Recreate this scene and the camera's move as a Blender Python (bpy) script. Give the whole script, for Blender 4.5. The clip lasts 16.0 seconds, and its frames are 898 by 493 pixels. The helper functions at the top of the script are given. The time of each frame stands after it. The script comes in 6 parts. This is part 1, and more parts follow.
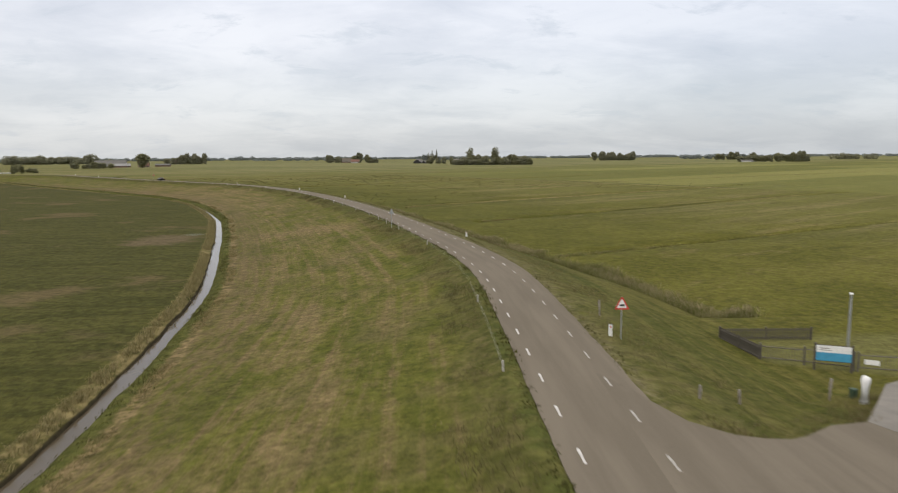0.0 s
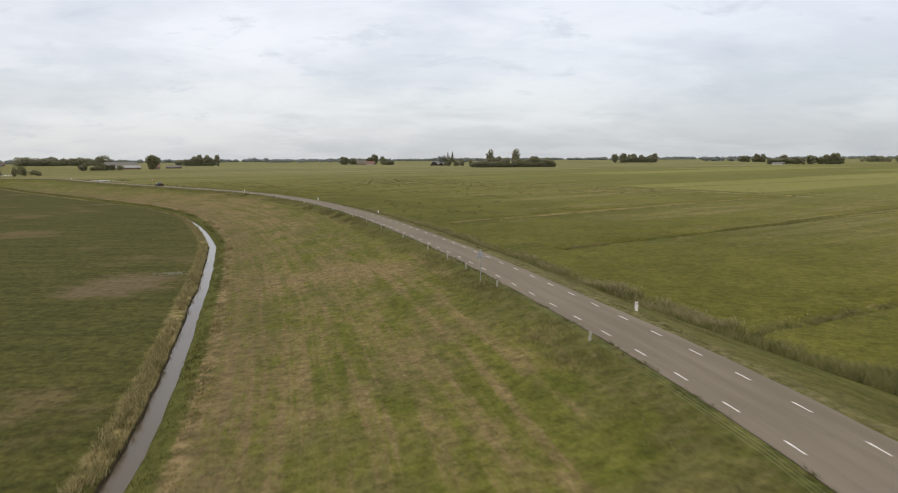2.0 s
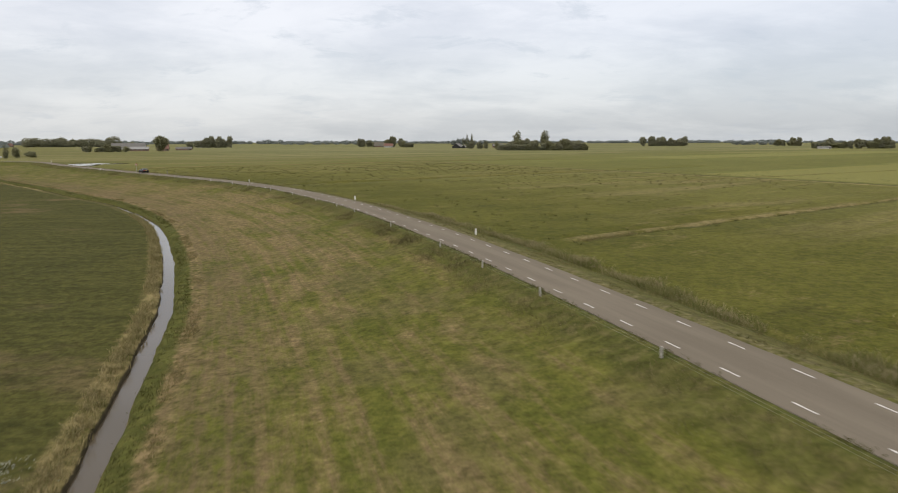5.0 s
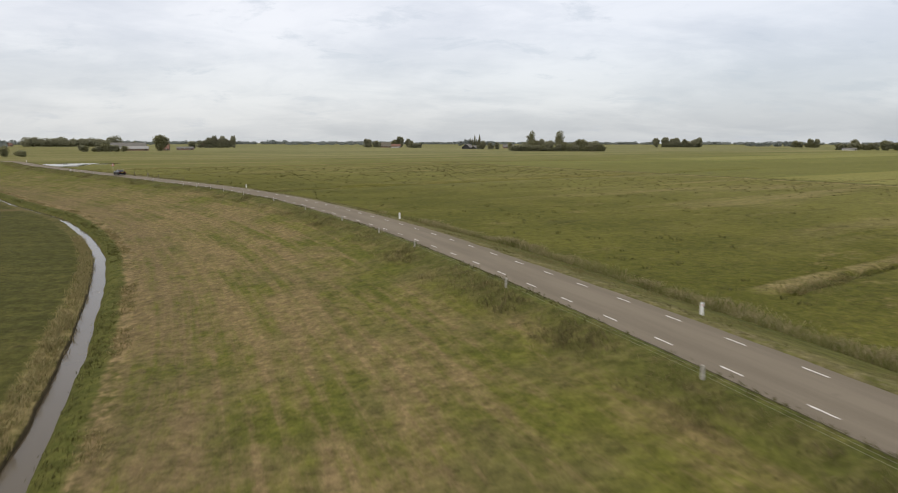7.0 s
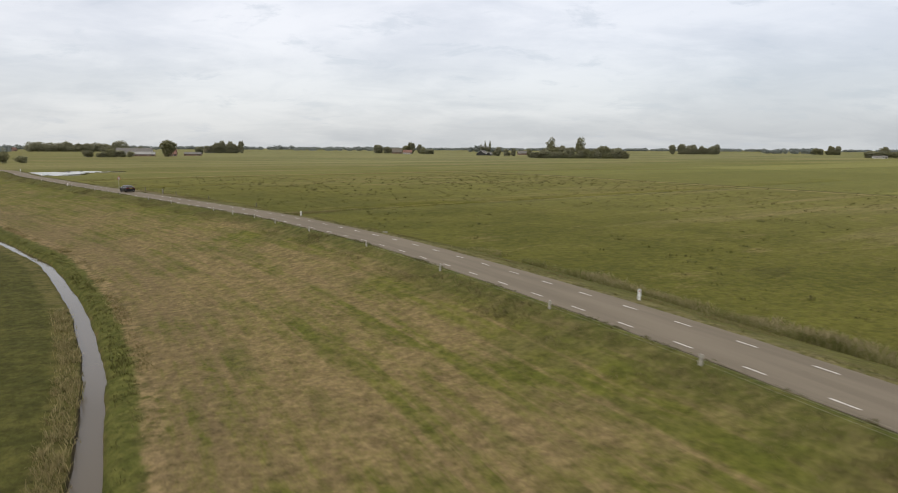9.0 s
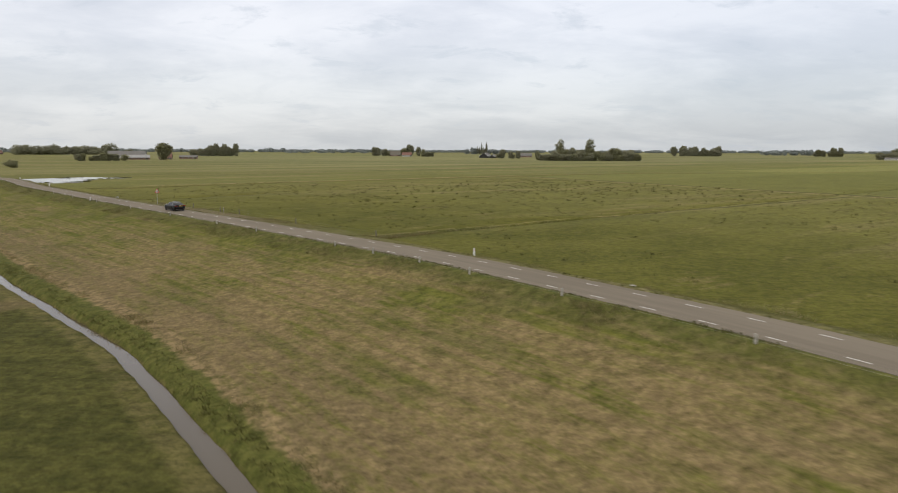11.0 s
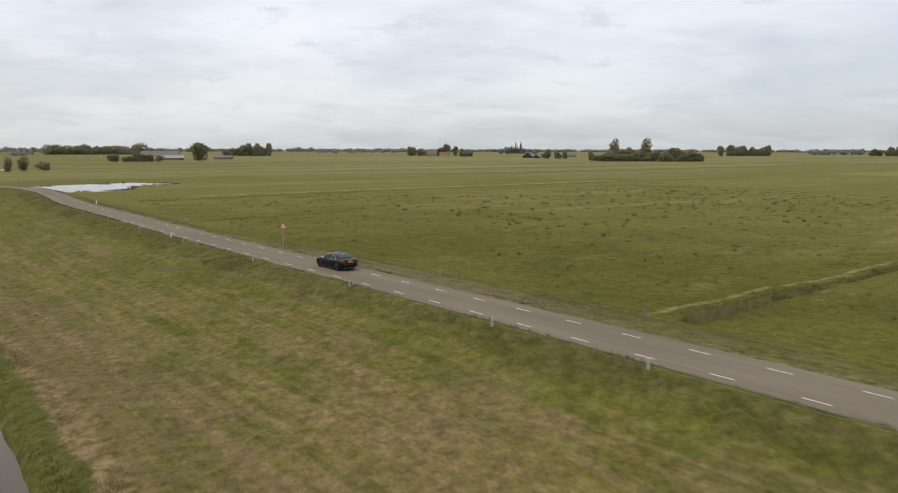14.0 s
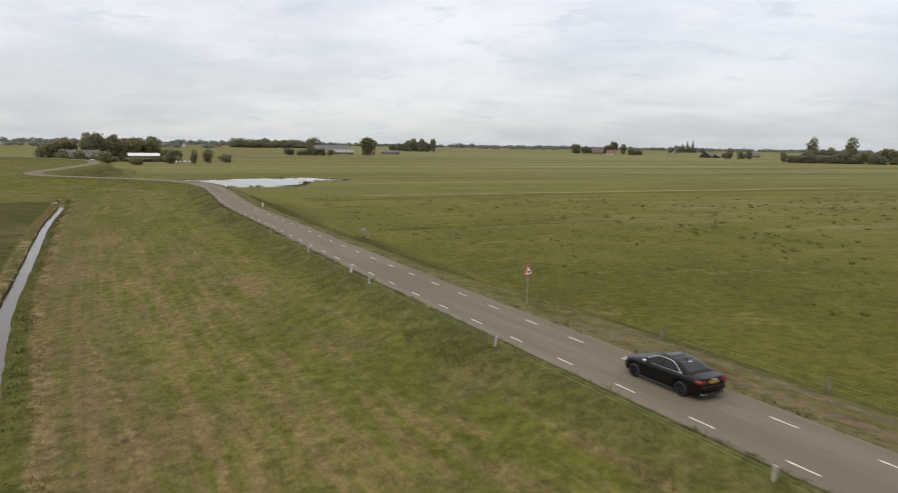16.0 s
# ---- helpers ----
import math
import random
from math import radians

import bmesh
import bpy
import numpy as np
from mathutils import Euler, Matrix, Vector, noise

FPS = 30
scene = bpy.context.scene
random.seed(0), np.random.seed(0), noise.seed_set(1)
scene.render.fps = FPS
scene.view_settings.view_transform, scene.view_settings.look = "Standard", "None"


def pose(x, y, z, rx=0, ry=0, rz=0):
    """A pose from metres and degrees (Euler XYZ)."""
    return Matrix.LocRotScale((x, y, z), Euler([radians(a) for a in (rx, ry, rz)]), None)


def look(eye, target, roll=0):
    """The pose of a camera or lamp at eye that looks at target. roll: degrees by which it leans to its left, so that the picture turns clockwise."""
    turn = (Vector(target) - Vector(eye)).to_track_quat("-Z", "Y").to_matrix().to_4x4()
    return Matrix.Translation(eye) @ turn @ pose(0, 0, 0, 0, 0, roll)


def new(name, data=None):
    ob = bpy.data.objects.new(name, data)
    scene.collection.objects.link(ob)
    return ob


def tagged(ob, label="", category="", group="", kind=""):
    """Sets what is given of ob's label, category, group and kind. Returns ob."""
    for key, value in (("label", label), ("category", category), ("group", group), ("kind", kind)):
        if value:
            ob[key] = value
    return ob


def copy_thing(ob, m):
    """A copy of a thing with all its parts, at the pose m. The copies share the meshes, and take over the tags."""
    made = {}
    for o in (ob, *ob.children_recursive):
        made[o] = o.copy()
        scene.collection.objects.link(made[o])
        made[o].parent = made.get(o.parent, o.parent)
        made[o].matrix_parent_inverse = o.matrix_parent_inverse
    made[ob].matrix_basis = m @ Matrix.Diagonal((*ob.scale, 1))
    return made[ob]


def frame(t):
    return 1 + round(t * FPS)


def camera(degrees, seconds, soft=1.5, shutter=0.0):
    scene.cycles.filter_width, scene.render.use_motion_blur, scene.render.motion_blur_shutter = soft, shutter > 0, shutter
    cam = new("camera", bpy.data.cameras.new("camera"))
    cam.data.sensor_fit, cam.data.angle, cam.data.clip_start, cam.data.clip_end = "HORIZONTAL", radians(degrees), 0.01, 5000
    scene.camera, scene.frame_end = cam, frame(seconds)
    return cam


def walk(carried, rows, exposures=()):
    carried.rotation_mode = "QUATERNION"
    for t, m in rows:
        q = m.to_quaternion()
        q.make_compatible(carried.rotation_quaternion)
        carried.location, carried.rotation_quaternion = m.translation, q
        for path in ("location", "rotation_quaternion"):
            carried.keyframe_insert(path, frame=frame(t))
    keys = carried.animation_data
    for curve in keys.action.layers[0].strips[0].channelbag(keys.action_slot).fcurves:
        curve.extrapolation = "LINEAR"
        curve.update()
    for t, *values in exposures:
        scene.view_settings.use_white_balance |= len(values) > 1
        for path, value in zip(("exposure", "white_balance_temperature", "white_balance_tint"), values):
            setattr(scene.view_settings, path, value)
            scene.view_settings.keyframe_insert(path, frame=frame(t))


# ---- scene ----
cam = camera(65.4, 16.0, soft=1.0, shutter=0.3)
PATH = [
    (0, (-0.379, -1.168, 9.577), (-0.291, 0.813, 9.320), -0.40),
    (0.5, (-2.189, 8.542, 9.702), (-2.101, 10.524, 9.446), -0.39),
    (1, (-4.078, 18.223, 9.803), (-3.992, 20.205, 9.547), -0.54),
    (1.5, (-6.022, 27.885, 9.883), (-5.937, 29.867, 9.629), -0.52),
    (2, (-8.014, 37.547, 9.931), (-7.962, 39.531, 9.679), -0.33),
    (2.5, (-10.067, 47.236, 9.965), (-10.027, 49.220, 9.715), -0.43),
    (3, (-12.183, 56.964, 10.030), (-12.149, 58.948, 9.780), -0.43),
    (3.5, (-14.336, 66.712, 10.106), (-14.307, 68.693, 9.833), -0.29),
    (4, (-16.527, 76.438, 10.085), (-16.504, 78.416, 9.788), -0.18),
    (6.5, (-27.593, 124.085, 8.055), (-27.590, 126.063, 7.754), -0.05),
    (7, (-30.069, 133.467, 8.134), (-30.067, 135.445, 7.837), 0.07),
    (7.5, (-33.082, 142.656, 8.358), (-33.084, 144.635, 8.065), 0.19),
    (8, (-36.843, 151.503, 8.576), (-36.846, 153.482, 8.287), 0.25),
    (8.5, (-41.362, 159.913, 8.719), (-41.369, 161.892, 8.433), 0.26),
    (9, (-46.476, 167.874, 8.813), (-46.485, 169.854, 8.532), 0.26),
    (11.5, (-74.968, 204.868, 9.340), (-74.940, 206.848, 9.065), 0.15),
    (12, (-80.412, 212.687, 9.493), (-80.386, 214.667, 9.216), 0.20),
    (12.5, (-85.503, 220.760, 9.636), (-85.477, 222.740, 9.357), 0.13),
    (13, (-90.211, 228.910, 9.765), (-90.185, 230.890, 9.486), 0.14),
    (13.5, (-94.557, 236.916, 9.894), (-94.573, 238.896, 9.615), 0.19),
    (14, (-98.595, 244.632, 10.039), (-98.634, 246.613, 9.761), 0.11),
    (14.5, (-102.307, 252.023, 10.172), (-102.382, 254.002, 9.893), 0.25),
    (15, (-105.610, 259.149, 10.208), (-105.724, 261.126, 9.926), 0.27),
    (15.5, (-108.680, 266.122, 10.119), (-108.984, 268.078, 9.834), 0.58),
    (16, (-111.707, 273.025, 9.893), (-112.179, 274.946, 9.603), 0.81),
]
walk(cam, [(t, look(eye, aim, lean)) for t, eye, aim, lean in PATH])

# ---- sky and sun ----
SUN_EL, SUN_ROT = radians(48), radians(215)
world = bpy.data.worlds.new("overcast_sky")
scene.world = world
world.use_nodes = True


def build_sky():
    nt = world.node_tree
    nt.nodes.clear()
    N, L = nt.nodes.new, nt.links.new
    out, bg = N("ShaderNodeOutputWorld"), N("ShaderNodeBackground")
    sky = N("ShaderNodeTexSky")
    sky.sky_type, sky.sun_disc = "NISHITA", False
    sky.sun_elevation, sky.sun_rotation = SUN_EL, SUN_ROT
    sky.air_density, sky.dust_density, sky.ozone_density = 1.0, 2.0, 1.0
    co = N("ShaderNodeTexCoord")
    sep = N("ShaderNodeSeparateXYZ")
    L(co.outputs["Generated"], sep.inputs[0])

    def math_node(op, a, b=None, clamp=False):
        m = N("ShaderNodeMath")
        m.operation, m.use_clamp = op, clamp
        for i, v in enumerate((a, b)):
            if v is None:
                continue
            if isinstance(v, (int, float)):
                m.inputs[i].default_value = v
            else:
                L(v, m.inputs[i])
        return m.outputs[0]

    up = math_node("MAXIMUM", sep.outputs[2], 0.0)
    flat = math_node("ADD", up, 0.24)
    comb = N("ShaderNodeCombineXYZ")
    L(math_node("DIVIDE", sep.outputs[0], flat), comb.inputs[0])
    L(math_node("DIVIDE", sep.outputs[1], flat), comb.inputs[1])

    def cloud(scale, detail, rough, loc, warp=0.3):
        mp = N("ShaderNodeMapping")
        mp.inputs["Location"].default_value = loc
        mp.inputs["Rotation"].default_value = (0, 0, radians(-12))
        mp.inputs["Scale"].default_value = (0.75, 1.0, 1.0)
        L(comb.outputs[0], mp.inputs[0])
        n = N("ShaderNodeTexNoise")
        n.inputs["Scale"].default_value, n.inputs["Detail"].default_value = scale, detail
        n.inputs["Roughness"].default_value, n.inputs["Distortion"].default_value = rough, warp
        L(mp.outputs[0], n.inputs["Vector"])
        return n.outputs[0]

    def ramp(fac, stops):
        r = N("ShaderNodeValToRGB")
        r.color_ramp.interpolation = "EASE"
        while len(r.color_ramp.elements) < len(stops):
            r.color_ramp.elements.new(0.5)
        for e, (p, c) in zip(r.color_ramp.elements, stops):
            e.position, e.color = p, (*c, 1)
        L(fac, r.inputs[0])
        return r.outputs[0]

    def mix(fac, a, b, kind="MIX"):
        m = N("ShaderNodeMix")
        m.data_type, m.blend_type = "RGBA", kind
        for i, v in ((0, fac), (6, a), (7, b)):
            if isinstance(v, (int, float)):
                m.inputs[i].default_value = v
            elif isinstance(v, tuple):
                m.inputs[i].default_value = (*v, 1)
            else:
                L(v, m.inputs[i])
        return m.outputs[2]

    # cloud deck: pale grey-blue at the horizon, whiter and brighter towards the zenith
    deck = ramp(up, ((0.0, (0.60, 0.615, 0.63)), (0.06, (0.665, 0.675, 0.70)), (0.16, (0.755, 0.755, 0.79)), (0.30, (0.77, 0.785, 0.85)), (1.0, (1.36, 1.27, 1.16))))
    big = ramp(cloud(1.15, 7, 0.58, (3.1, 0.4, 0)), ((0.37, (0.895, 0.905, 0.92)), (0.60, (1.085, 1.08, 1.07))))
    deck = mix(1.0, deck, big, "MULTIPLY")
    fine = ramp(cloud(3.2, 7, 0.62, (1.3, 2.2, 0), 0.6), ((0.35, (0.95, 0.955, 0.965)), (0.6, (1.025, 1.022, 1.02))))
    deck = mix(1.0, deck, fine, "MULTIPLY")
    low = ramp(cloud(4.6, 8, 0.6, (7.7, 5.1, 0), 0.4), ((0.555, (0, 0, 0)), (0.68, (1, 1, 1))))
    deck = mix(math_node("MULTIPLY", low, 0.5), deck, (0.54, 0.57, 0.62))
    east = N("ShaderNodeMapRange")
    east.interpolation_type = "SMOOTHSTEP"
    east.inputs[1].default_value, east.inputs[2].default_value = -0.15, 0.6
    L(sep.outputs[0], east.inputs[0])
    deck = mix(east.outputs[0], deck, mix(1.0, deck, (0.87, 0.885, 0.905), "MULTIPLY"))
    thin = N("ShaderNodeMix")
    thin.data_type = "RGBA"
    thin.inputs[0].default_value = 0.03
    L(deck, thin.inputs[6])
    L(sky.outputs[0], thin.inputs[7])
    L(thin.outputs[2], bg.inputs[0])
    bg.inputs[1].default_value = 1.0
    L(bg.outputs[0], out.inputs[0])


build_sky()
sun_lamp = new("sun", bpy.data.lights.new("sun", "SUN"))
sun_lamp.data.energy, sun_lamp.data.angle, sun_lamp.data.color = 1.0, radians(25), (1.0, 0.96, 0.9)
sun_lamp.matrix_world = pose(0, 0, 60, 90 - math.degrees(SUN_EL), 0, -math.degrees(SUN_ROT) + 180)
scene.view_settings.exposure = 0.0


# ---- materials ----
class Nodes:
    """Short hand for building node materials."""

    def __init__(self, name):
        self.m = bpy.data.materials.new(name)
        self.m.use_nodes = True
        self.t = self.m.node_tree
        self.t.nodes.clear()
        self.out = self.t.nodes.new("ShaderNodeOutputMaterial")
        self.b = self.t.nodes.new("ShaderNodeBsdfPrincipled")
        self.t.links.new(self.b.outputs[0], self.out.inputs[0])

    def put(self, v, socket):
        if isinstance(v, (int, float)):
            socket.default_value = v
        elif isinstance(v, tuple):
            socket.default_value = (*v, 1) if len(v) == 3 and len(socket.default_value) == 4 else v
        else:
            self.t.links.new(v, socket)

    def coord(self, which="Object"):
        if which == "World":
            return self.t.nodes.new("ShaderNodeNewGeometry").outputs["Position"]
        return self.t.nodes.new("ShaderNodeTexCoord").outputs[which]

    def mapped(self, vec, scale=(1, 1, 1), rot=0.0, loc=(0, 0, 0)):
        n = self.t.nodes.new("ShaderNodeMapping")
        n.inputs["Scale"].default_value = scale
        n.inputs["Rotation"].default_value = (0, 0, rot)
        n.inputs["Location"].default_value = loc
        self.t.links.new(vec, n.inputs[0])
        return n.outputs[0]

    def noise(self, vec, scale, detail=4, rough=0.55, warp=0.0):
        n = self.t.nodes.new("ShaderNodeTexNoise")
        n.inputs["Scale"].default_value, n.inputs["Detail"].default_value = scale, detail
        n.inputs["Roughness"].default_value, n.inputs["Distortion"].default_value = rough, warp
        self.t.links.new(vec, n.inputs["Vector"])
        return n.outputs[0]

    def math(self, op, a, b=0.0, clamp=False):
        n = self.t.nodes.new("ShaderNodeMath")
        n.operation, n.use_clamp = op, clamp
        self.put(a, n.inputs[0])
        self.put(b, n.inputs[1])
        return n.outputs[0]

    def step(self, v, a, b):
        """0 below a, 1 above b, smooth between (a may exceed b)."""
        n = self.t.nodes.new("ShaderNodeMapRange")
        n.interpolation_type = "SMOOTHSTEP"
        n.inputs[1].default_value, n.inputs[2].default_value = min(a, b), max(a, b)
        n.inputs[3].default_value, n.inputs[4].default_value = (0, 1) if a < b else (1, 0)
        self.t.links.new(v, n.inputs[0])
        return n.outputs[0]

    def mix(self, fac, a, b, kind="MIX"):
        n = self.t.nodes.new("ShaderNodeMix")
        n.data_type, n.blend_type = "RGBA", kind
        self.put(fac, n.inputs[0])
        self.put(a, n.inputs[6])
        self.put(b, n.inputs[7])
        return n.outputs[2]

    def split(self, vec):
        n = self.t.nodes.new("ShaderNodeSeparateXYZ")
        self.t.links.new(vec, n.inputs[0])
        return n.outputs

    def joined(self, x, y, z=0.0):
        n = self.t.nodes.new("ShaderNodeCombineXYZ")
        for v, s in zip((x, y, z), n.inputs):
            self.put(v, s)
        return n.outputs[0]

    def random(self):
        return self.t.nodes.new("ShaderNodeObjectInfo").outputs["Random"]

    def island(self):
        return self.t.nodes.new("ShaderNodeNewGeometry").outputs["Random Per Island"]

    def bump(self, height, strength=0.3, distance=0.05):
        n = self.t.nodes.new("ShaderNodeBump")
        n.inputs["Strength"].default_value, n.inputs["Distance"].default_value = strength, distance
        self.t.links.new(height, n.inputs["Height"])
        self.t.links.new(n.outputs[0], self.b.inputs["Normal"])

    def done(self, color=None, rough=0.6, metal=0.0, spec=None):
        if color is not None:
            self.put(color, self.b.inputs["Base Color"])
        self.put(rough, self.b.inputs["Roughness"])
        self.put(metal, self.b.inputs["Metallic"])
        if spec is not None:
            self.b.inputs["Specular IOR Level"].default_value = spec
        return self.m


def ground_material():
    """Pasture, mown dike slope and verge; the UV map holds metres along and across the road."""
    g = Nodes("grassland")
    uv, pos = g.coord("UV"), g.coord("World")
    s, t, _ = g.split(uv)
    # wandering border for the zones
    wob = g.math("MULTIPLY", g.math("SUBTRACT", g.noise(pos, 0.25, 3), 0.5), 3.0)
    tw = g.math("ADD", t, wob)
    green_a, green_b, green_c = (0.079, 0.082, 0.015), (0.101, 0.100, 0.021), (0.062, 0.064, 0.012)
    straw, straw_b = (0.192, 0.139, 0.073), (0.126, 0.090, 0.045)
    # fine and broad mottling of the turf
    grain = g.noise(pos, 2.3, 6, 0.7)
    broad = g.noise(pos, 0.06, 4, 0.6)
    mid = g.noise(pos, 0.45, 5, 0.65)
    tuft = g.noise(g.mapped(pos, (1, 1, 1), 0.6), 1.1, 6, 0.75, 0.3)
    turf = g.mix(g.step(g.math("ADD", g.math("MULTIPLY", mid, 0.5), g.math("MULTIPLY", tuft, 0.5)), 0.40, 0.60), green_c, green_a)
    turf = g.mix(g.step(broad, 0.38, 0.65), turf, green_b)
    turf = g.mix(g.math("MULTIPLY", g.step(grain, 0.46, 0.74), 0.55), turf, straw_b)
    # parcels beyond the rough pasture, each with its own tone; borders of dry grass and narrow drains
    par = g.mapped(pos, (1, 1, 1), radians(-36.5))
    pu, pv, _ = g.split(par)
    sway = g.math("MULTIPLY", g.math("SUBTRACT", g.noise(pos, 0.05, 4, 0.6), 0.5), 5.0)
    pvw, puw = g.math("ADD", pv, sway), g.math("ADD", pu, sway)
    cross = g.math("SUBTRACT", g.math("SUBTRACT", puw, 249.5), g.math("MULTIPLY", pv, 0.124))
    cell = g.t.nodes.new("ShaderNodeTexWhiteNoise")
    cell.noise_dimensions = "2D"
    g.t.links.new(g.joined(g.math("FLOOR", g.math("DIVIDE", pu, 240.0)), g.math("FLOOR", g.math("DIVIDE", pv, 66.0))), cell.inputs["Vector"])
    beyond = g.math("MAXIMUM", g.step(cross, 0, 2), g.step(pvw, 466, 470))
    tone = g.step(cell.outputs["Value"], 0.35, 0.95)
    field = g.mix(g.math("MAXIMUM", g.step(t, 20, 120), g.math("MAXIMUM", g.step(pv, 300, 400), g.step(pv, 120, 70))), g.mix(0.40, turf, (0.046, 0.052, 0.011)), g.mix(0.20, turf, green_c))
    # paler away from the road: some haze put into the colour besides parcel tones
    field = g.mix(g.math("MULTIPLY", g.math("MAXIMUM", g.step(t, 45, 120), g.step(pv, 330, 460)), 0.36), field, (0.128, 0.126, 0.044))
    dry = g.step(g.noise(g.mapped(par, (0.010, 0.09, 1)), 1.0, 8, 0.70), 0.50, 0.64)
    field = g.mix(g.math("MULTIPLY", g.math("MULTIPLY", dry, 0.55), g.step(t, 30, 110)), field, (0.165, 0.136, 0.070))
    worn = g.math("MULTIPLY", g.step(g.noise(g.mapped(par, (0.06, 0.16, 1)), 1.0, 9, 0.74, 0.3), 0.56, 0.66), g.step(grain, 0.38, 0.58))
    field = g.mix(g.math("MULTIPLY", worn, 0.6), field, (0.165, 0.130, 0.064))
    dark = g.step(g.noise(g.mapped(par, (0.08, 0.20, 1), 0, (40, 9, 0)), 1.0, 9, 0.74, 0.3), 0.55, 0.68)
    field = g.mix(g.math("MULTIPLY", dark, 0.6), field, (0.046, 0.046, 0.013))
    leys = g.mix(tone, g.mix(0.6, turf, (0.112, 0.120, 0.040)), (0.152, 0.156, 0.052))
    # leys pale further with distance, partly haze put into the colour
    leys = g.mix(g.step(pv, 450, 800), leys, g.mix(tone, (0.122, 0.128, 0.056), (0.152, 0.152, 0.070)))
    leys = g.mix(g.math("MULTIPLY", dry, g.math("MULTIPLY", g.step(pv, 420, 520), 0.5)), leys, (0.170, 0.148, 0.084))
    field = g.mix(g.math("MULTIPLY", beyond, g.math("ADD", 0.35, g.math("MULTIPLY", g.step(pu, 150, 420), 0.5))), field, leys)

    belts = g.noise(g.mapped(par, (0.0022, 0.020, 1), 0.05), 1.0, 4, 0.6)
    far_off = g.step(pv, 330, 620)
    field = g.mix(g.math("MULTIPLY", g.math("MULTIPLY", g.step(belts, 0.52, 0.58), far_off), 0.35), field, (0.165, 0.150, 0.082))
    field = g.mix(g.math("MULTIPLY", g.math("MULTIPLY", g.step(belts, 0.44, 0.40), far_off), 0.40), field, (0.076, 0.082, 0.030))
    mown_ley = g.math("MULTIPLY", g.math("MULTIPLY", g.step(pvw, 172, 175), g.step(pvw, 256, 253)), g.step(cross, 6, 10))
    field = g.mix(g.math("MULTIPLY", mown_ley, 0.6), field, (0.172, 0.168, 0.058))

    def along(v, at, half, other, lo, hi):
        off = g.math("ABSOLUTE", g.math("SUBTRACT", v, at))
        return g.math("MULTIPLY", g.step(off, half, half * 0.5), g.math("MULTIPLY", g.step(other, lo, lo + 6), g.step(other, hi, hi - 6)))

    fray = g.step(g.noise(pos, 0.30, 6, 0.75), 0.36, 0.56)
    for at, half, lo, hi, much in ((156.0, 1.2, 108, 272, 0.6), (293.6, 0.5, 112, 300, 0.5), (469, 1.8, 120, 312, 0.95), (592, 5.0, 300, 660, 0.7), (540, 4.0, 310, 480, 0.5), (700, 7.0, 300, 800, 0.5)):
        field = g.mix(g.math("MULTIPLY", g.math("MULTIPLY", along(pvw, at, half, pu, lo, hi), fray), much), field, (0.225, 0.185, 0.105))
    for at, half, lo, hi, much in ((154.0, 0.9, 112, 272, 0.45), (108.0, 0.9, 98, 250, 0.55), (291.9, 0.7, 116, 300, 0.7), (396, 1.0, 106, 145, 0.6), (585, 4.5, 290, 660, 0.6), (660, 5.0, 250, 800, 0.5), (795, 9.0, 200, 900, 0.5)):
        field = g.mix(g.math("MULTIPLY", along(pvw, at, half, pu, lo, hi), much), field, (0.040, 0.042, 0.014))
    field = g.mix(g.math("MULTIPLY", along(cross, 0.0, 1.8, pv, 140, 470), 0.75), field, (0.042, 0.044, 0.015))
    field = g.mix(g.math("MULTIPLY", g.math("MULTIPLY", along(cross, -3.2, 1.8, pv, 140, 470), fray), 0.75), field, (0.215, 0.175, 0.098))
    # mown slope: rows of cut, dried grass that run along the road
    def lane_noise(along_, across_, seed, detail, rough, warp):
        return g.noise(g.joined(g.math("MULTIPLY", s, along_), g.math("MULTIPLY", t, across_), seed), 1.0, detail, rough, warp)

    windrow = lane_noise(0.035, 1.15, 0.0, 5, 0.62, 0.5)
    drift = lane_noise(0.10, 0.26, 7.0, 6, 0.66, 0.8)
    clump = lane_noise(0.55, 1.50, 3.0, 7, 0.72, 0.6)
    patch = g.noise(pos, 0.05, 3, 0.5)
    hay = g.math("ADD", g.math("MULTIPLY", windrow, 0.52), g.math("MULTIPLY", drift, 0.42))
    hay = g.math("ADD", hay, g.math("ADD", g.math("MULTIPLY", clump, 0.32), g.math("MULTIPLY", patch, 0.22)))
    # thicker towards the ditch, thin beside the road and towards the far bends
    hay = g.math("ADD", hay, g.math("MULTIPLY", g.step(t, -6, -24), 0.034))
    hay = g.math("SUBTRACT", hay, g.math("MULTIPLY", g.math("MULTIPLY", g.step(t, -24, -30), g.step(s, 318, 352)), 0.16))
    hay = g.math("SUBTRACT", hay, g.math("MULTIPLY", g.step(t, -9, -4), 0.05))
    hay = g.math("SUBTRACT", hay, g.math("MULTIPLY", g.step(s, 335, 420), 0.04))
    hay = g.math("ADD", hay, g.math("MULTIPLY", g.math("MULTIPLY", g.step(s, 165, 215), g.step(s, 335, 285)), 0.055))
    crossing = g.math("MULTIPLY", g.step(g.math("ABSOLUTE", g.math("SUBTRACT", g.math("ADD", s, g.math("MULTIPLY", t, 1.2)), 102.0)), 9.0, 1.0), g.math("MULTIPLY", g.step(t, -16, -11), g.step(t, -2.0, -3.5)))
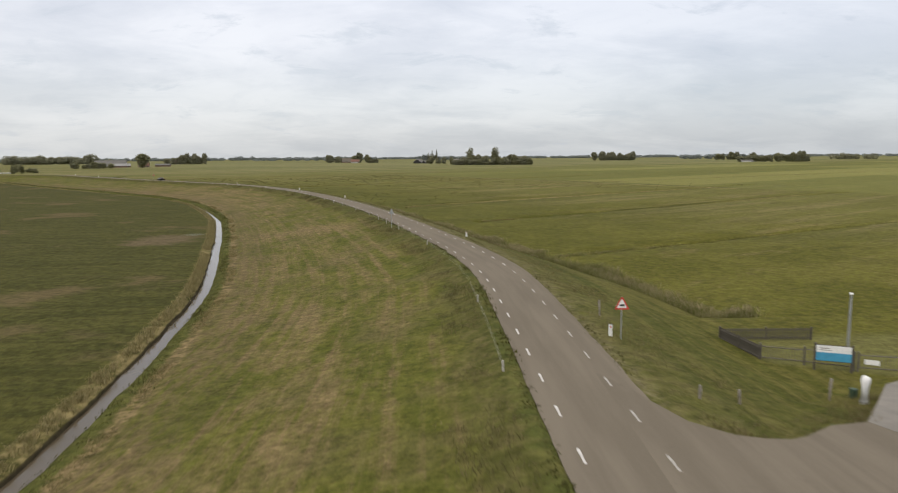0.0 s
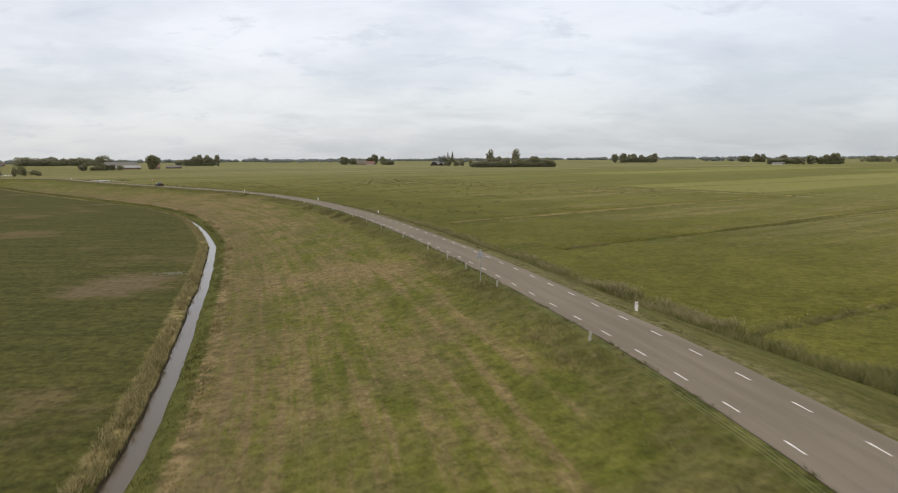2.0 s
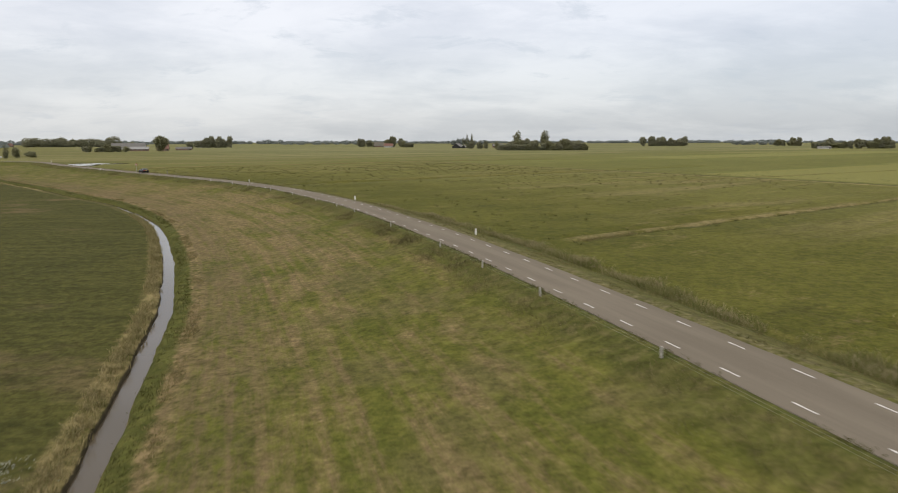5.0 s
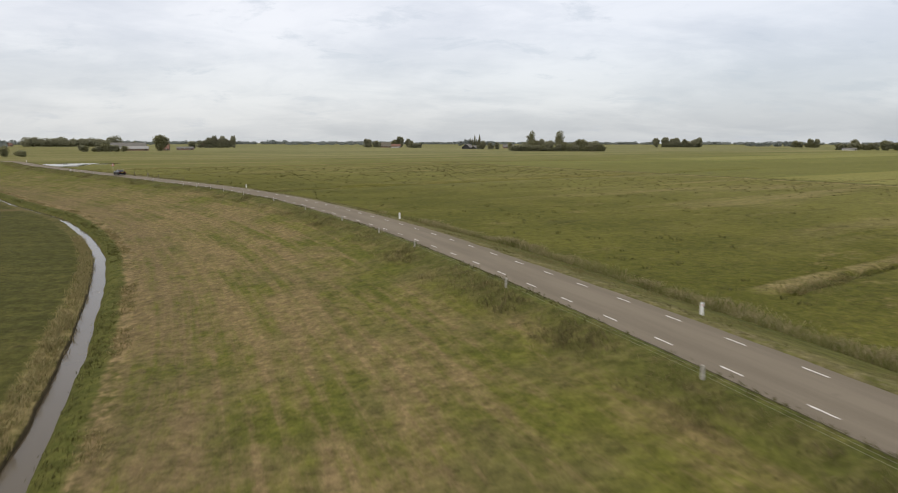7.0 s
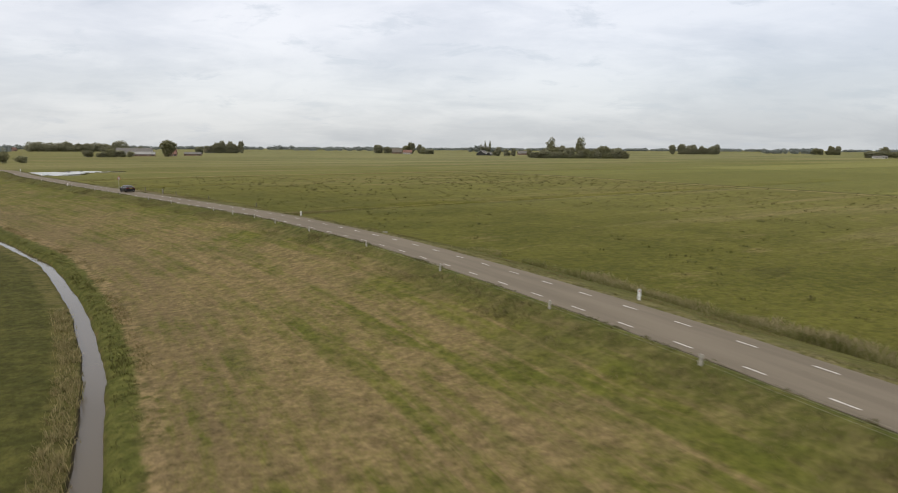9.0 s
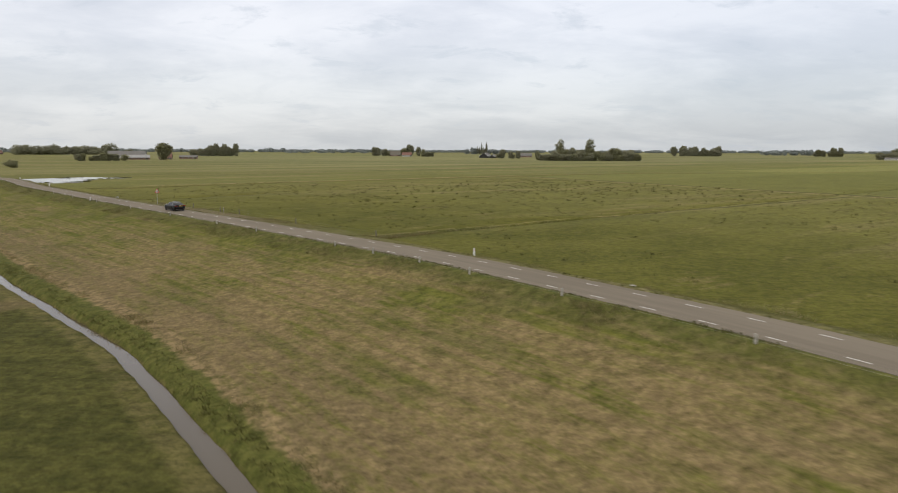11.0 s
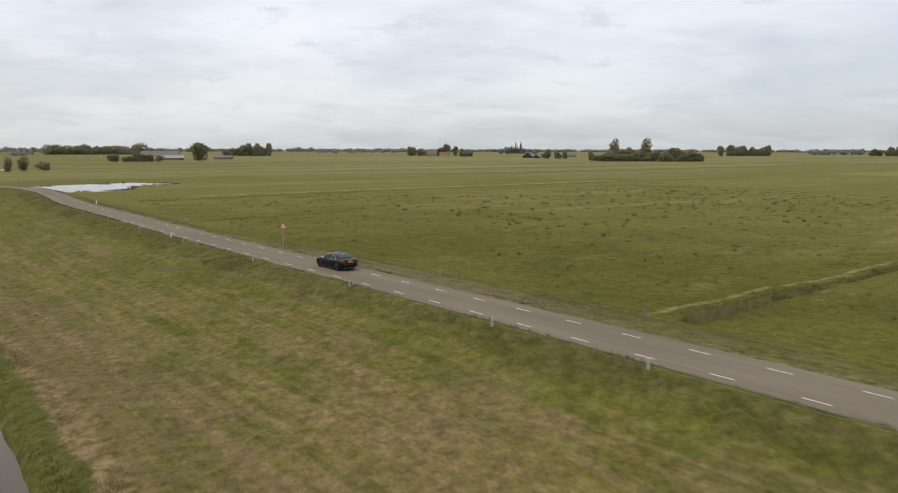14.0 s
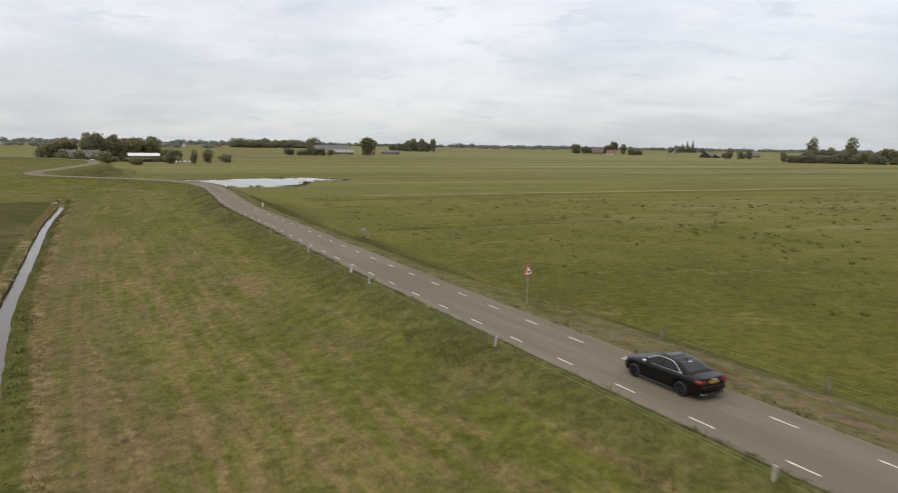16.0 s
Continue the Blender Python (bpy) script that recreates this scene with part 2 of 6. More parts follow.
    hay = g.math("ADD", hay, g.math("MULTIPLY", crossing, 0.09))
    hay = g.step(hay, 0.675, 0.885)
    tatter = g.step(g.noise(pos, 3.0, 5, 0.75), 0.28, 0.60)
    hay = g.math("MULTIPLY", hay, g.math("ADD", 0.55, g.math("MULTIPLY", tatter, 0.45)))
    sward = g.mix(g.step(g.math("ADD", g.math("MULTIPLY", tuft, 0.45), g.math("MULTIPLY", drift, 0.55)), 0.38, 0.62), (0.068, 0.073, 0.014), (0.101, 0.098, 0.022))
    sward = g.mix(g.math("MULTIPLY", g.step(g.noise(pos, 0.16, 4, 0.6), 0.46, 0.66), 0.5), sward, (0.104, 0.084, 0.040))
    mown = g.mix(g.math("MULTIPLY", hay, 0.88), sward, g.mix(g.step(grain, 0.3, 0.7), straw_b, straw))
    in_strip = g.math("MULTIPLY", g.step(tw, -1.6, -3.6), g.step(tw, -46, -42))
    # rough verges beside the road
    rough = g.mix(g.step(g.noise(pos, 0.9, 5, 0.7), 0.42, 0.7), (0.058, 0.060, 0.018), (0.112, 0.092, 0.044))
    edge = g.math("MULTIPLY", g.step(t, 3.3, 3.6), g.step(t, 5.0, 4.0))
    streak = g.noise(g.mapped(pos, (0.10, 0.55, 1), radians(-8)), 1.0, 6, 0.7)
    meadow = g.mix(g.step(g.math("ADD", g.math("MULTIPLY", tuft, 0.5), g.math("MULTIPLY", streak, 0.5)), 0.40, 0.60), (0.041, 0.042, 0.011), (0.068, 0.065, 0.018))
    meadow = g.mix(g.math("MULTIPLY", g.step(g.noise(pos, 0.05, 6, 0.65), 0.54, 0.66), 0.75), meadow, (0.112, 0.084, 0.042))
    px, py, _ = g.split(pos)
    bx, by = g.math("DIVIDE", g.math("ADD", px, 42.0), 5.5), g.math("DIVIDE", g.math("SUBTRACT", py, 114.5), 8.0)
    bare = g.math("ADD", g.math("ADD", g.math("MULTIPLY", bx, bx), g.math("MULTIPLY", by, by)), g.math("MULTIPLY", g.math("SUBTRACT", g.noise(pos, 0.30, 7, 0.75), 0.5), 4.5))
    meadow = g.mix(g.math("MULTIPLY", g.step(bare, 1.5, 0.2), 0.8), meadow, (0.118, 0.088, 0.052))
    near = g.mix(g.step(tw, -47, -44), meadow, turf)
    col = g.mix(in_strip, g.mix(g.step(t, 10, 14), near, field), mown)
    verge = g.math("MULTIPLY", g.step(tw, -4.5, -2.0), g.step(tw, 6.5, 4.5))
    col = g.mix(g.math("MULTIPLY", verge, 0.65), col, rough)
    brim = g.math("MULTIPLY", g.step(t, -1.9, -1.2), g.step(t, -0.4, -0.6))
    col = g.mix(g.math("MULTIPLY", brim, 0.7), col, g.mix(g.step(mid, 0.4, 0.6), (0.062, 0.072, 0.018), (0.094, 0.092, 0.026)))
    slope = g.math("MULTIPLY", g.step(t, 5.5, 7.5), g.step(t, 20, 17))
    combed = g.step(lane_noise(0.045, 0.85, 11.0, 5, 0.62, 0.4), 0.38, 0.62)
    col = g.mix(g.math("MULTIPLY", slope, 0.75), col, g.mix(combed, (0.052, 0.058, 0.014), (0.098, 0.090, 0.029)))
    kerb = g.math("MULTIPLY", g.step(tw, 3.4, 4.2), g.step(tw, 8.5, 6.5))
    col = g.mix(g.math("MULTIPLY", kerb, 0.6), col, g.mix(g.step(mid, 0.4, 0.6), (0.088, 0.087, 0.026), (0.122, 0.107, 0.044)))
    col = g.mix(g.math("MULTIPLY", edge, g.math("MULTIPLY", g.step(grain, 0.4, 0.65), 0.7)), col, (0.160, 0.135, 0.080))
    ruts = g.math("MAXIMUM", g.step(g.math("ABSOLUTE", g.math("SUBTRACT", t, 5.3)), 0.70, 0.25), g.step(g.math("ABSOLUTE", g.math("SUBTRACT", t, 7.1)), 0.60, 0.2))
    pull_in = g.math("MULTIPLY", g.math("MULTIPLY", g.step(s, 300, 318), g.step(s, 350, 338)), g.math("MAXIMUM", ruts, g.math("MULTIPLY", g.step(tw, 7.6, 6.6), g.math("MULTIPLY", g.step(t, 3.2, 3.6), 0.3))))
    col = g.mix(g.math("MULTIPLY", pull_in, g.step(grain, 0.25, 0.55)), col, (0.122, 0.093, 0.060))
    col = g.mix(g.step(t, 9, 14), col, g.mix(1.0, col, (1.10, 1.06, 0.98), "MULTIPLY"))
    b = g.t.nodes.new("ShaderNodeUVMap")
    b.uv_map = "Bank"
    d, _, _ = g.split(b.outputs[0])
    dw = g.math("ADD", d, g.math("MULTIPLY", g.math("SUBTRACT", g.noise(pos, 0.8, 4, 0.6), 0.5), 1.1))
    plot = g.math("MULTIPLY", g.math("MULTIPLY", g.step(px, 19.0, 20.2), g.step(px, 38.0, 36.0)), g.math("MULTIPLY", g.step(g.math("ADD", py, g.math("MULTIPLY", px, 0.55)), 47.6, 49.0), g.step(py, 44.0, 42.0)))
    col = g.mix(g.math("MULTIPLY", plot, 0.65), col, (0.128, 0.122, 0.046))
    lush = g.mix(g.step(tuft, 0.35, 0.65), (0.055, 0.060, 0.014), (0.082, 0.081, 0.022))
    col = g.mix(g.math("MULTIPLY", g.step(dw, 0.3, 0.7), g.step(dw, 2.4, 1.9)), col, lush)
    cut = g.math("MULTIPLY", g.math("MULTIPLY", g.step(dw, 1.8, 2.2), g.step(dw, 3.3, 2.6)), g.step(g.noise(pos, 1.3, 5, 0.7), 0.38, 0.6))
    col = g.mix(g.math("MULTIPLY", cut, 0.8), col, straw)
    snake = g.math("ABSOLUTE", g.math("SUBTRACT", g.math("ADD", d, g.math("MULTIPLY", g.math("SUBTRACT", g.noise(pos, 0.22, 3, 0.6), 0.5), 3.2)), 5.2))
    trail = g.math("MULTIPLY", g.step(snake, 0.20, 0.06), g.math("MULTIPLY", g.step(s, 318, 326), g.step(s, 372, 360)))
    col = g.mix(g.math("MULTIPLY", trail, g.math("MULTIPLY", g.step(grain, 0.3, 0.6), 0.7)), col, straw)
    low_bank = g.math("MULTIPLY", g.step(dw, 1.6, 2.6), g.step(d, 8.6, 5.0))
    col = g.mix(g.math("MULTIPLY", low_bank, g.math("MULTIPLY", g.step(clump, 0.34, 0.62), 0.5)), col, (0.098, 0.074, 0.040))
    dry_bank = g.math("MULTIPLY", g.math("MULTIPLY", g.step(dw, -2.3, -1.6), g.step(dw, -0.4, -0.6)), g.math("ADD", 0.25, g.math("MULTIPLY", g.math("MAXIMUM", g.step(s, 215, 195), g.step(s, 315, 335)), 0.75)))
    col = g.mix(g.math("MULTIPLY", g.math("MULTIPLY", dry_bank, g.step(g.noise(pos, 0.5, 5, 0.7), 0.36, 0.58)), 0.8), col, (0.225, 0.178, 0.084))
    # bare mud at the waterline, its colour darkened for the undercut bank's shade
    shaded_mud = g.math("MULTIPLY", g.step(d, -0.64, -0.56), g.step(d, 0.60, 0.50))
    col = g.mix(shaded_mud, col, (0.036, 0.029, 0.017))
    speck = g.noise(pos, 1.3, 9, 0.80, 0.2)
    fleck = g.noise(pos, 4.5, 4, 0.7)
    level = g.math("ADD", g.math("MULTIPLY", g.step(speck, 0.34, 0.66), 0.75), g.math("MULTIPLY", g.step(fleck, 0.3, 0.7), 0.35))
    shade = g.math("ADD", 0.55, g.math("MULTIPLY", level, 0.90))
    col = g.mix(1.0, col, g.joined(shade, shade, g.math("MULTIPLY", shade, 0.98)), "MULTIPLY")
    g.bump(g.math("ADD", grain, g.math("MULTIPLY", mid, 2.0)), 0.5, 0.12)
    return g.done(col, 0.95, spec=0.05)


def asphalt_material():
    g = Nodes("worn_asphalt")
    uv, pos = g.coord("UV"), g.coord("World")
    s, t, _ = g.split(uv)
    fine = g.noise(pos, 14.0, 5, 0.7)
    broad = g.noise(g.joined(g.math("MULTIPLY", s, 0.06), g.math("MULTIPLY", t, 0.8)), 1.0, 4, 0.6)
    col = g.mix(g.step(broad, 0.35, 0.68), (0.140, 0.118, 0.088), (0.172, 0.146, 0.110))
    col = g.mix(g.math("MULTIPLY", g.step(fine, 0.45, 0.8), 0.35), col, (0.225, 0.195, 0.150))
    spot = g.step(g.noise(pos, 0.7, 4, 0.7), 0.62, 0.74)
    col = g.mix(g.math("MULTIPLY", spot, 0.35), col, (0.105, 0.089, 0.068))
    g.bump(fine, 0.25, 0.01)
    return g.done(col, 0.92, spec=0.08)


def water_material():
    g = Nodes("ditch_water")
    pos = g.coord("World")
    g.bump(g.noise(pos, 2.2, 4, 0.6), 0.05, 0.02)
    duck = g.step(g.noise(pos, 0.35, 5, 0.7), 0.60, 0.75)
    return g.done(g.mix(g.math("MULTIPLY", duck, 0.4), (0.085, 0.068, 0.044), (0.095, 0.080, 0.045)), g.math("ADD", 0.07, g.math("MULTIPLY", duck, 0.25)), spec=0.15)


def plain(name, color, rough=0.6, metal=0.0, vary=0.25, scale=3.0, bump=0.1, spec=None):
    """A painted, stained or raw surface with grain and broad stains."""
    g = Nodes(name)
    ob = g.coord("Object")
    a, b = g.noise(ob, scale, 5, 0.65), g.noise(ob, scale * 9, 3, 0.6)
    dark = tuple(c * (1 - vary) for c in color)
    light = tuple(min(1.0, c * (1 + 0.5 * vary)) for c in color)
    col = g.mix(g.step(a, 0.32, 0.68), dark, light)
    col = g.mix(g.math("MULTIPLY", g.step(b, 0.55, 0.8), vary * 0.6), col, tuple(c * 0.7 for c in color))
    if bump:
        g.bump(b, bump, 0.01)
    return g.done(col, g.math("ADD", rough - 0.06, g.math("MULTIPLY", a, 0.12)), metal, spec)


GRASS, ASPHALT, WATER = ground_material(), asphalt_material(), water_material()
PAINT = plain("road_paint", (0.54, 0.52, 0.48), 0.7, vary=0.25, scale=4.0)
PAINT_WORN = plain("worn_road_paint", (0.36, 0.34, 0.30), 0.75, vary=0.35, scale=5.0)


# ---- the lie of the land ----
def spline(points, step):
    """A smooth line through the points, sampled every step metres: x, y and the heading's unit vector."""
    p = [Vector(q) for q in points]
    p = [2 * p[0] - p[1]] + p + [2 * p[-1] - p[-2]]
    fine = []
    for a, b, c, d in zip(p, p[1:], p[2:], p[3:]):
        n = max(2, int((c - b).length / 0.5))
        for i in range(n):
            u = i / n
            fine.append(0.5 * (2 * b + (c - a) * u + (2 * a - 5 * b + 4 * c - d) * u * u + (3 * b - a - 3 * c + d) * u ** 3))
    fine.append(p[-2])
    xy = np.array([(v.x, v.y) for v in fine])
    run = np.concatenate([[0], np.cumsum(np.hypot(*np.diff(xy, axis=0).T))])
    at = np.arange(0, run[-1], step)
    line = np.stack([np.interp(at, run, xy[:, k]) for k in (0, 1)], 1)
    head = np.gradient(line, axis=0)
    head /= np.hypot(*head.T)[:, None]
    return line, head


# the left dashed line of the road, from behind the start to the far bends
ROAD = [(7.5, -160), (5.6, -60), (4.73, 0), (4.77, 20), (5.01, 38), (4.86, 54.52), (3.47, 67.06), (0.61, 82.08), (-5.09, 107.08), (-11.41, 130.25), (-18.88, 154.53), (-25.61, 173.56), (-34.44, 195.25), (-43.76, 214.19), (-53.36, 231.52), (-61.48, 243.55), (-68.12, 252.89), (-73.17, 259.17), (-78.54, 265.3), (-99.67, 289), (-123.71, 315.64), (-139.16, 333.18), (-154.08, 350.54), (-170, 368.8), (-183.4, 386.6), (-195.5, 402.4), (-205, 413), (-214, 420), (-228.3, 425), (-246, 426.5), (-266, 430), (-280, 442), (-289, 457), (-303, 483), (-320, 511), (-332, 527), (-354, 550), (-373, 560), (-395, 568), (-424, 571), (-480, 574), (-640, 560)]
DITCH = [(-16.5, -160), (-16.3, -60), (-16.75, 0), (-17.42, 27), (-18.13, 37.39), (-19.95, 53.99), (-22.14, 69.03), (-26.58, 88.41), (-30.48, 103.53), (-32.44, 111.61), (-34.47, 119.31), (-36.74, 127.52), (-39.1, 136.03), (-42.84, 149.15), (-46.46, 159.13), (-50.69, 170.2), (-56.01, 182.92), (-60.28, 192.55), (-66.02, 204.59), (-70.3, 212.12), (-75.77, 221.14), (-82.74, 231.4), (-90.26, 241.8), (-97.4, 249.65), (-105.06, 258), (-112.66, 266.2), (-132.9, 289.8), (-158.73, 317.11), (-167.01, 326.56), (-180.51, 342.05), (-200.74, 365.37), (-221.2, 390.6), (-231.8, 402.2)]
ROAD_P, ROAD_H = spline(ROAD, 1.0)
DITCH_P, DITCH_H = spline(DITCH, 1.0)
S0 = int(np.argmin(np.hypot(*(ROAD_P - np.array((4.6, 0))).T)))
LANE = 2.75
LEFT_EDGE, RIGHT_EDGE = -0.72, LANE + 1.08
WATER_Z, FIELD_L, FIELD_R = -4.05, -3.75, -4.2
# the spur that leaves the road by the fenced plot: x, y, z
SPUR = [(5.5, 19.0, 0.0), (10, 17.6, 0.0), (14, 18.8, -0.15), (18.5, 22.3, -0.5), (24, 27.5, -1.3), (31, 34, -2.4), (42, 43.5, -3.6), (70, 66, -3.9)]


def across(x, y, line, head):
    """Metres to the right of the nearest point of a line, and that point's index."""
    d = (line[:, 0] - x) ** 2 + (line[:, 1] - y) ** 2
    i = int(np.argmin(d))
    side = head[i, 1] * (x - line[i, 0]) - head[i, 0] * (y - line[i, 1])
    return math.copysign(math.sqrt(d[i]), side), i


def right_edge(i):
    """The asphalt's right edge, a little narrower along the long bend."""
    return RIGHT_EDGE + float(np.interp(ROAD_P[i, 1], (60, 85, 180, 205), (0.0, -0.38, -0.38, 0.0)))


POND = [(-229, 467), (-217, 475), (-213, 484), (-219, 497), (-221, 509), (-213, 520), (-214, 526), (-236, 532), (-250, 513), (-264, 494), (-262, 482), (-246, 471)]


# the two kerb lines of the side road, from its mouth outwards
NORTH = [(7.4, 28.6), (8.3, 26.4), (8.6, 25.0), (9.3, 22.7), (10.5, 21.5), (11.4, 21.2), (12.3, 21.15), (13.1, 21.6), (14.7, 22.8), (16.4, 23.3), (18.6, 26.0), (21.6, 29.8), (26, 33.2), (31, 37), (42, 46)]
SOUTH = [(6.2, 2.0), (7.2, 4.5), (8.0, 7.0), (9.0, 9.5), (10.2, 11.5), (11.6, 13.2), (13.0, 14.4), (14.6, 15.6), (16.4, 17.0), (18.0, 18.6), (20.2, 20.8), (23.5, 24.0), (28, 28.4), (33.4, 33.4), (44.5, 43)]


def within(x, y, ring):
    inside = False
    for (ax, ay), (bx, by) in zip(ring, ring[1:] + ring[:1]):
        if (ay > y) != (by > y) and x < (bx - ax) * (y - ay) / (by - ay) + ax:
            inside = not inside
    return inside


def spur_z(x, y):
    best = (1e9, 0)
    for (ax, ay, az), (bx, by, bz) in zip(SPUR, SPUR[1:]):
        k = max(0.0, min(1.0, ((x - ax) * (bx - ax) + (y - ay) * (by - ay)) / ((bx - ax) ** 2 + (by - ay) ** 2)))
        far = math.hypot(x - ax - k * (bx - ax), y - ay - k * (by - ay))
        best = min(best, (far, az + k * (bz - az)))
    return best[1]


def bank_scale(j):
    """How steeply the bank above the ditch's right edge runs: below one where its green strip is wide."""
    return float(np.interp(j, (300, 385, 425, 470, 525, 560), (1.0, 0.92, 0.74, 0.76, 1.15, 1.2)))


def shoulder(i):
    """Metres by which the crest goes on beyond the asphalt, where a dirt track runs beside the road."""
    return float(np.interp(i - S0, (278, 298, 344, 366), (0.0, 3.2, 3.2, 0.0)))


def toe(i):
    """How far beyond the asphalt the ditch at the dike's right foot runs."""
    return float(np.interp(ROAD_P[i, 1], (45, 70, 92, 119, 150, 172, 210, 235, 290, 325, 360, 400), (16, 14.5, 12.2, 12.0, 13.4, 14.2, 14.8, 16.5, 13, 12, 11.2, 9.6)))


def height(x, y, nominal=None):
    if -270 < x < -205 and 460 < y < 540 and within(x, y, POND):
        return FIELD_R - 0.7
    t, i = across(x, y, ROAD_P, ROAD_H)
    d, j = across(x, y, DITCH_P, DITCH_H)
    d = d if nominal is None else nominal
    re = right_edge(i)
    if t < LEFT_EDGE and not (j >= len(DITCH_P) - 2 and abs(d) > 6):
        u = LEFT_EDGE - t
        z = float(np.interp(u, (0, 0.12, 0.5, 0.9, 2.3, 5.6, 10, 14, 18, 24, 34), (-0.05, 0.025, 0.03, -0.03, -0.5, -1.3, -2.0, -2.6, -3.05, -3.3, -3.5)))
        if d < 0:
            z = FIELD_L
        bank = float(np.interp(abs(d), (0, 0.42, 0.6, 0.85, 1.2, 1.8, 4.0), (-4.6, -4.42, -3.95, -3.68, -3.52, -3.42, -3.2)))
        if abs(d) < 4 and d > 0:
            z = min(z, bank)
        elif d > -4 and d <= 0:
            z = min(z, float(np.interp(-d, (0, 0.42, 0.6, 0.85, 1.2), (-4.6, -4.42, -3.82, -3.72, FIELD_L))))
    elif t < LEFT_EDGE:
        u = LEFT_EDGE - t
        z = float(np.interp(u, (0, 0.12, 0.5, 0.9, 2.3, 5.6, 10, 14, 18, 24, 34), (-0.05, 0.025, 0.03, -0.03, -0.5, -1.3, -2.0, -2.6, -3.05, -3.5, FIELD_L)))
    elif t > re:
        u = t - re
        f = toe(i)
        w = shoulder(i)
        z = float(np.interp(u, (0, 0.13, 0.7, 1.3 + w, 2.5 + w, 0.5 * f + 0.55 * w, f - 2, f - 0.7, f, f + 0.7, f + 1.5), (-0.05, 0.015, 0.0, -0.10 - 0.08 * w, -0.5 - 0.08 * w, -1.75, -3.6, -4.2, -4.5, -4.4, FIELD_R)))
    else:
        z = -0.06
    if x > 3 and y < 80 and y > -30:
        for (ax, ay, az), (bx, by, bz) in zip(SPUR, SPUR[1:]):
            k = max(0.0, min(1.0, ((x - ax) * (bx - ax) + (y - ay) * (by - ay)) / ((bx - ax) ** 2 + (by - ay) ** 2)))
            far = math.hypot(x - ax - k * (bx - ax), y - ay - k * (by - ay))
            z = max(z, az + k * (bz - az) - 0.07 - max(0.0, far - 2.2) * 0.33)
        # the level plot behind the railings
        z = max(z, -2.4 - 0.5 * max(0.0, 18.6 - x, x - 37.0, 33.0 - y, y - 49.0))
        if x > 6 and within(x, y, NORTH + SOUTH[::-1]):
            z = min(z, spur_z(x, y) - 0.10)
    return z


def mesh_object(name, verts, faces, mat, uv=None, smooth=True, bank=None):
    me = bpy.data.meshes.new(name)
    me.from_pydata(verts, [], faces)
    if uv is not None:
        layer = me.uv_layers.new(name="UVMap")
        idx = np.empty(len(me.loops), dtype=np.int32)
        me.loops.foreach_get("vertex_index", idx)
        layer.data.foreach_set("uv", np.asarray(uv, dtype=np.float32)[idx].ravel())
        if bank is not None:
            me.uv_layers.new(name="Bank").data.foreach_set("uv", np.asarray(bank, dtype=np.float32)[idx].ravel())
            me.uv_layers.active_index = 0
    me.materials.append(mat)
    if smooth:
        me.polygons.foreach_set("use_smooth", [True] * len(me.polygons))
    return new(name, me)


FIELD_DITCHES = [((18, 92), (150, 165)), ((13.5, 145.3), (150, 240)), ((-1, 190.8), (150, 306)), ((-147.3, 380.9), (-122, 408)), ((-79.5, 302.3), (115, 460))]


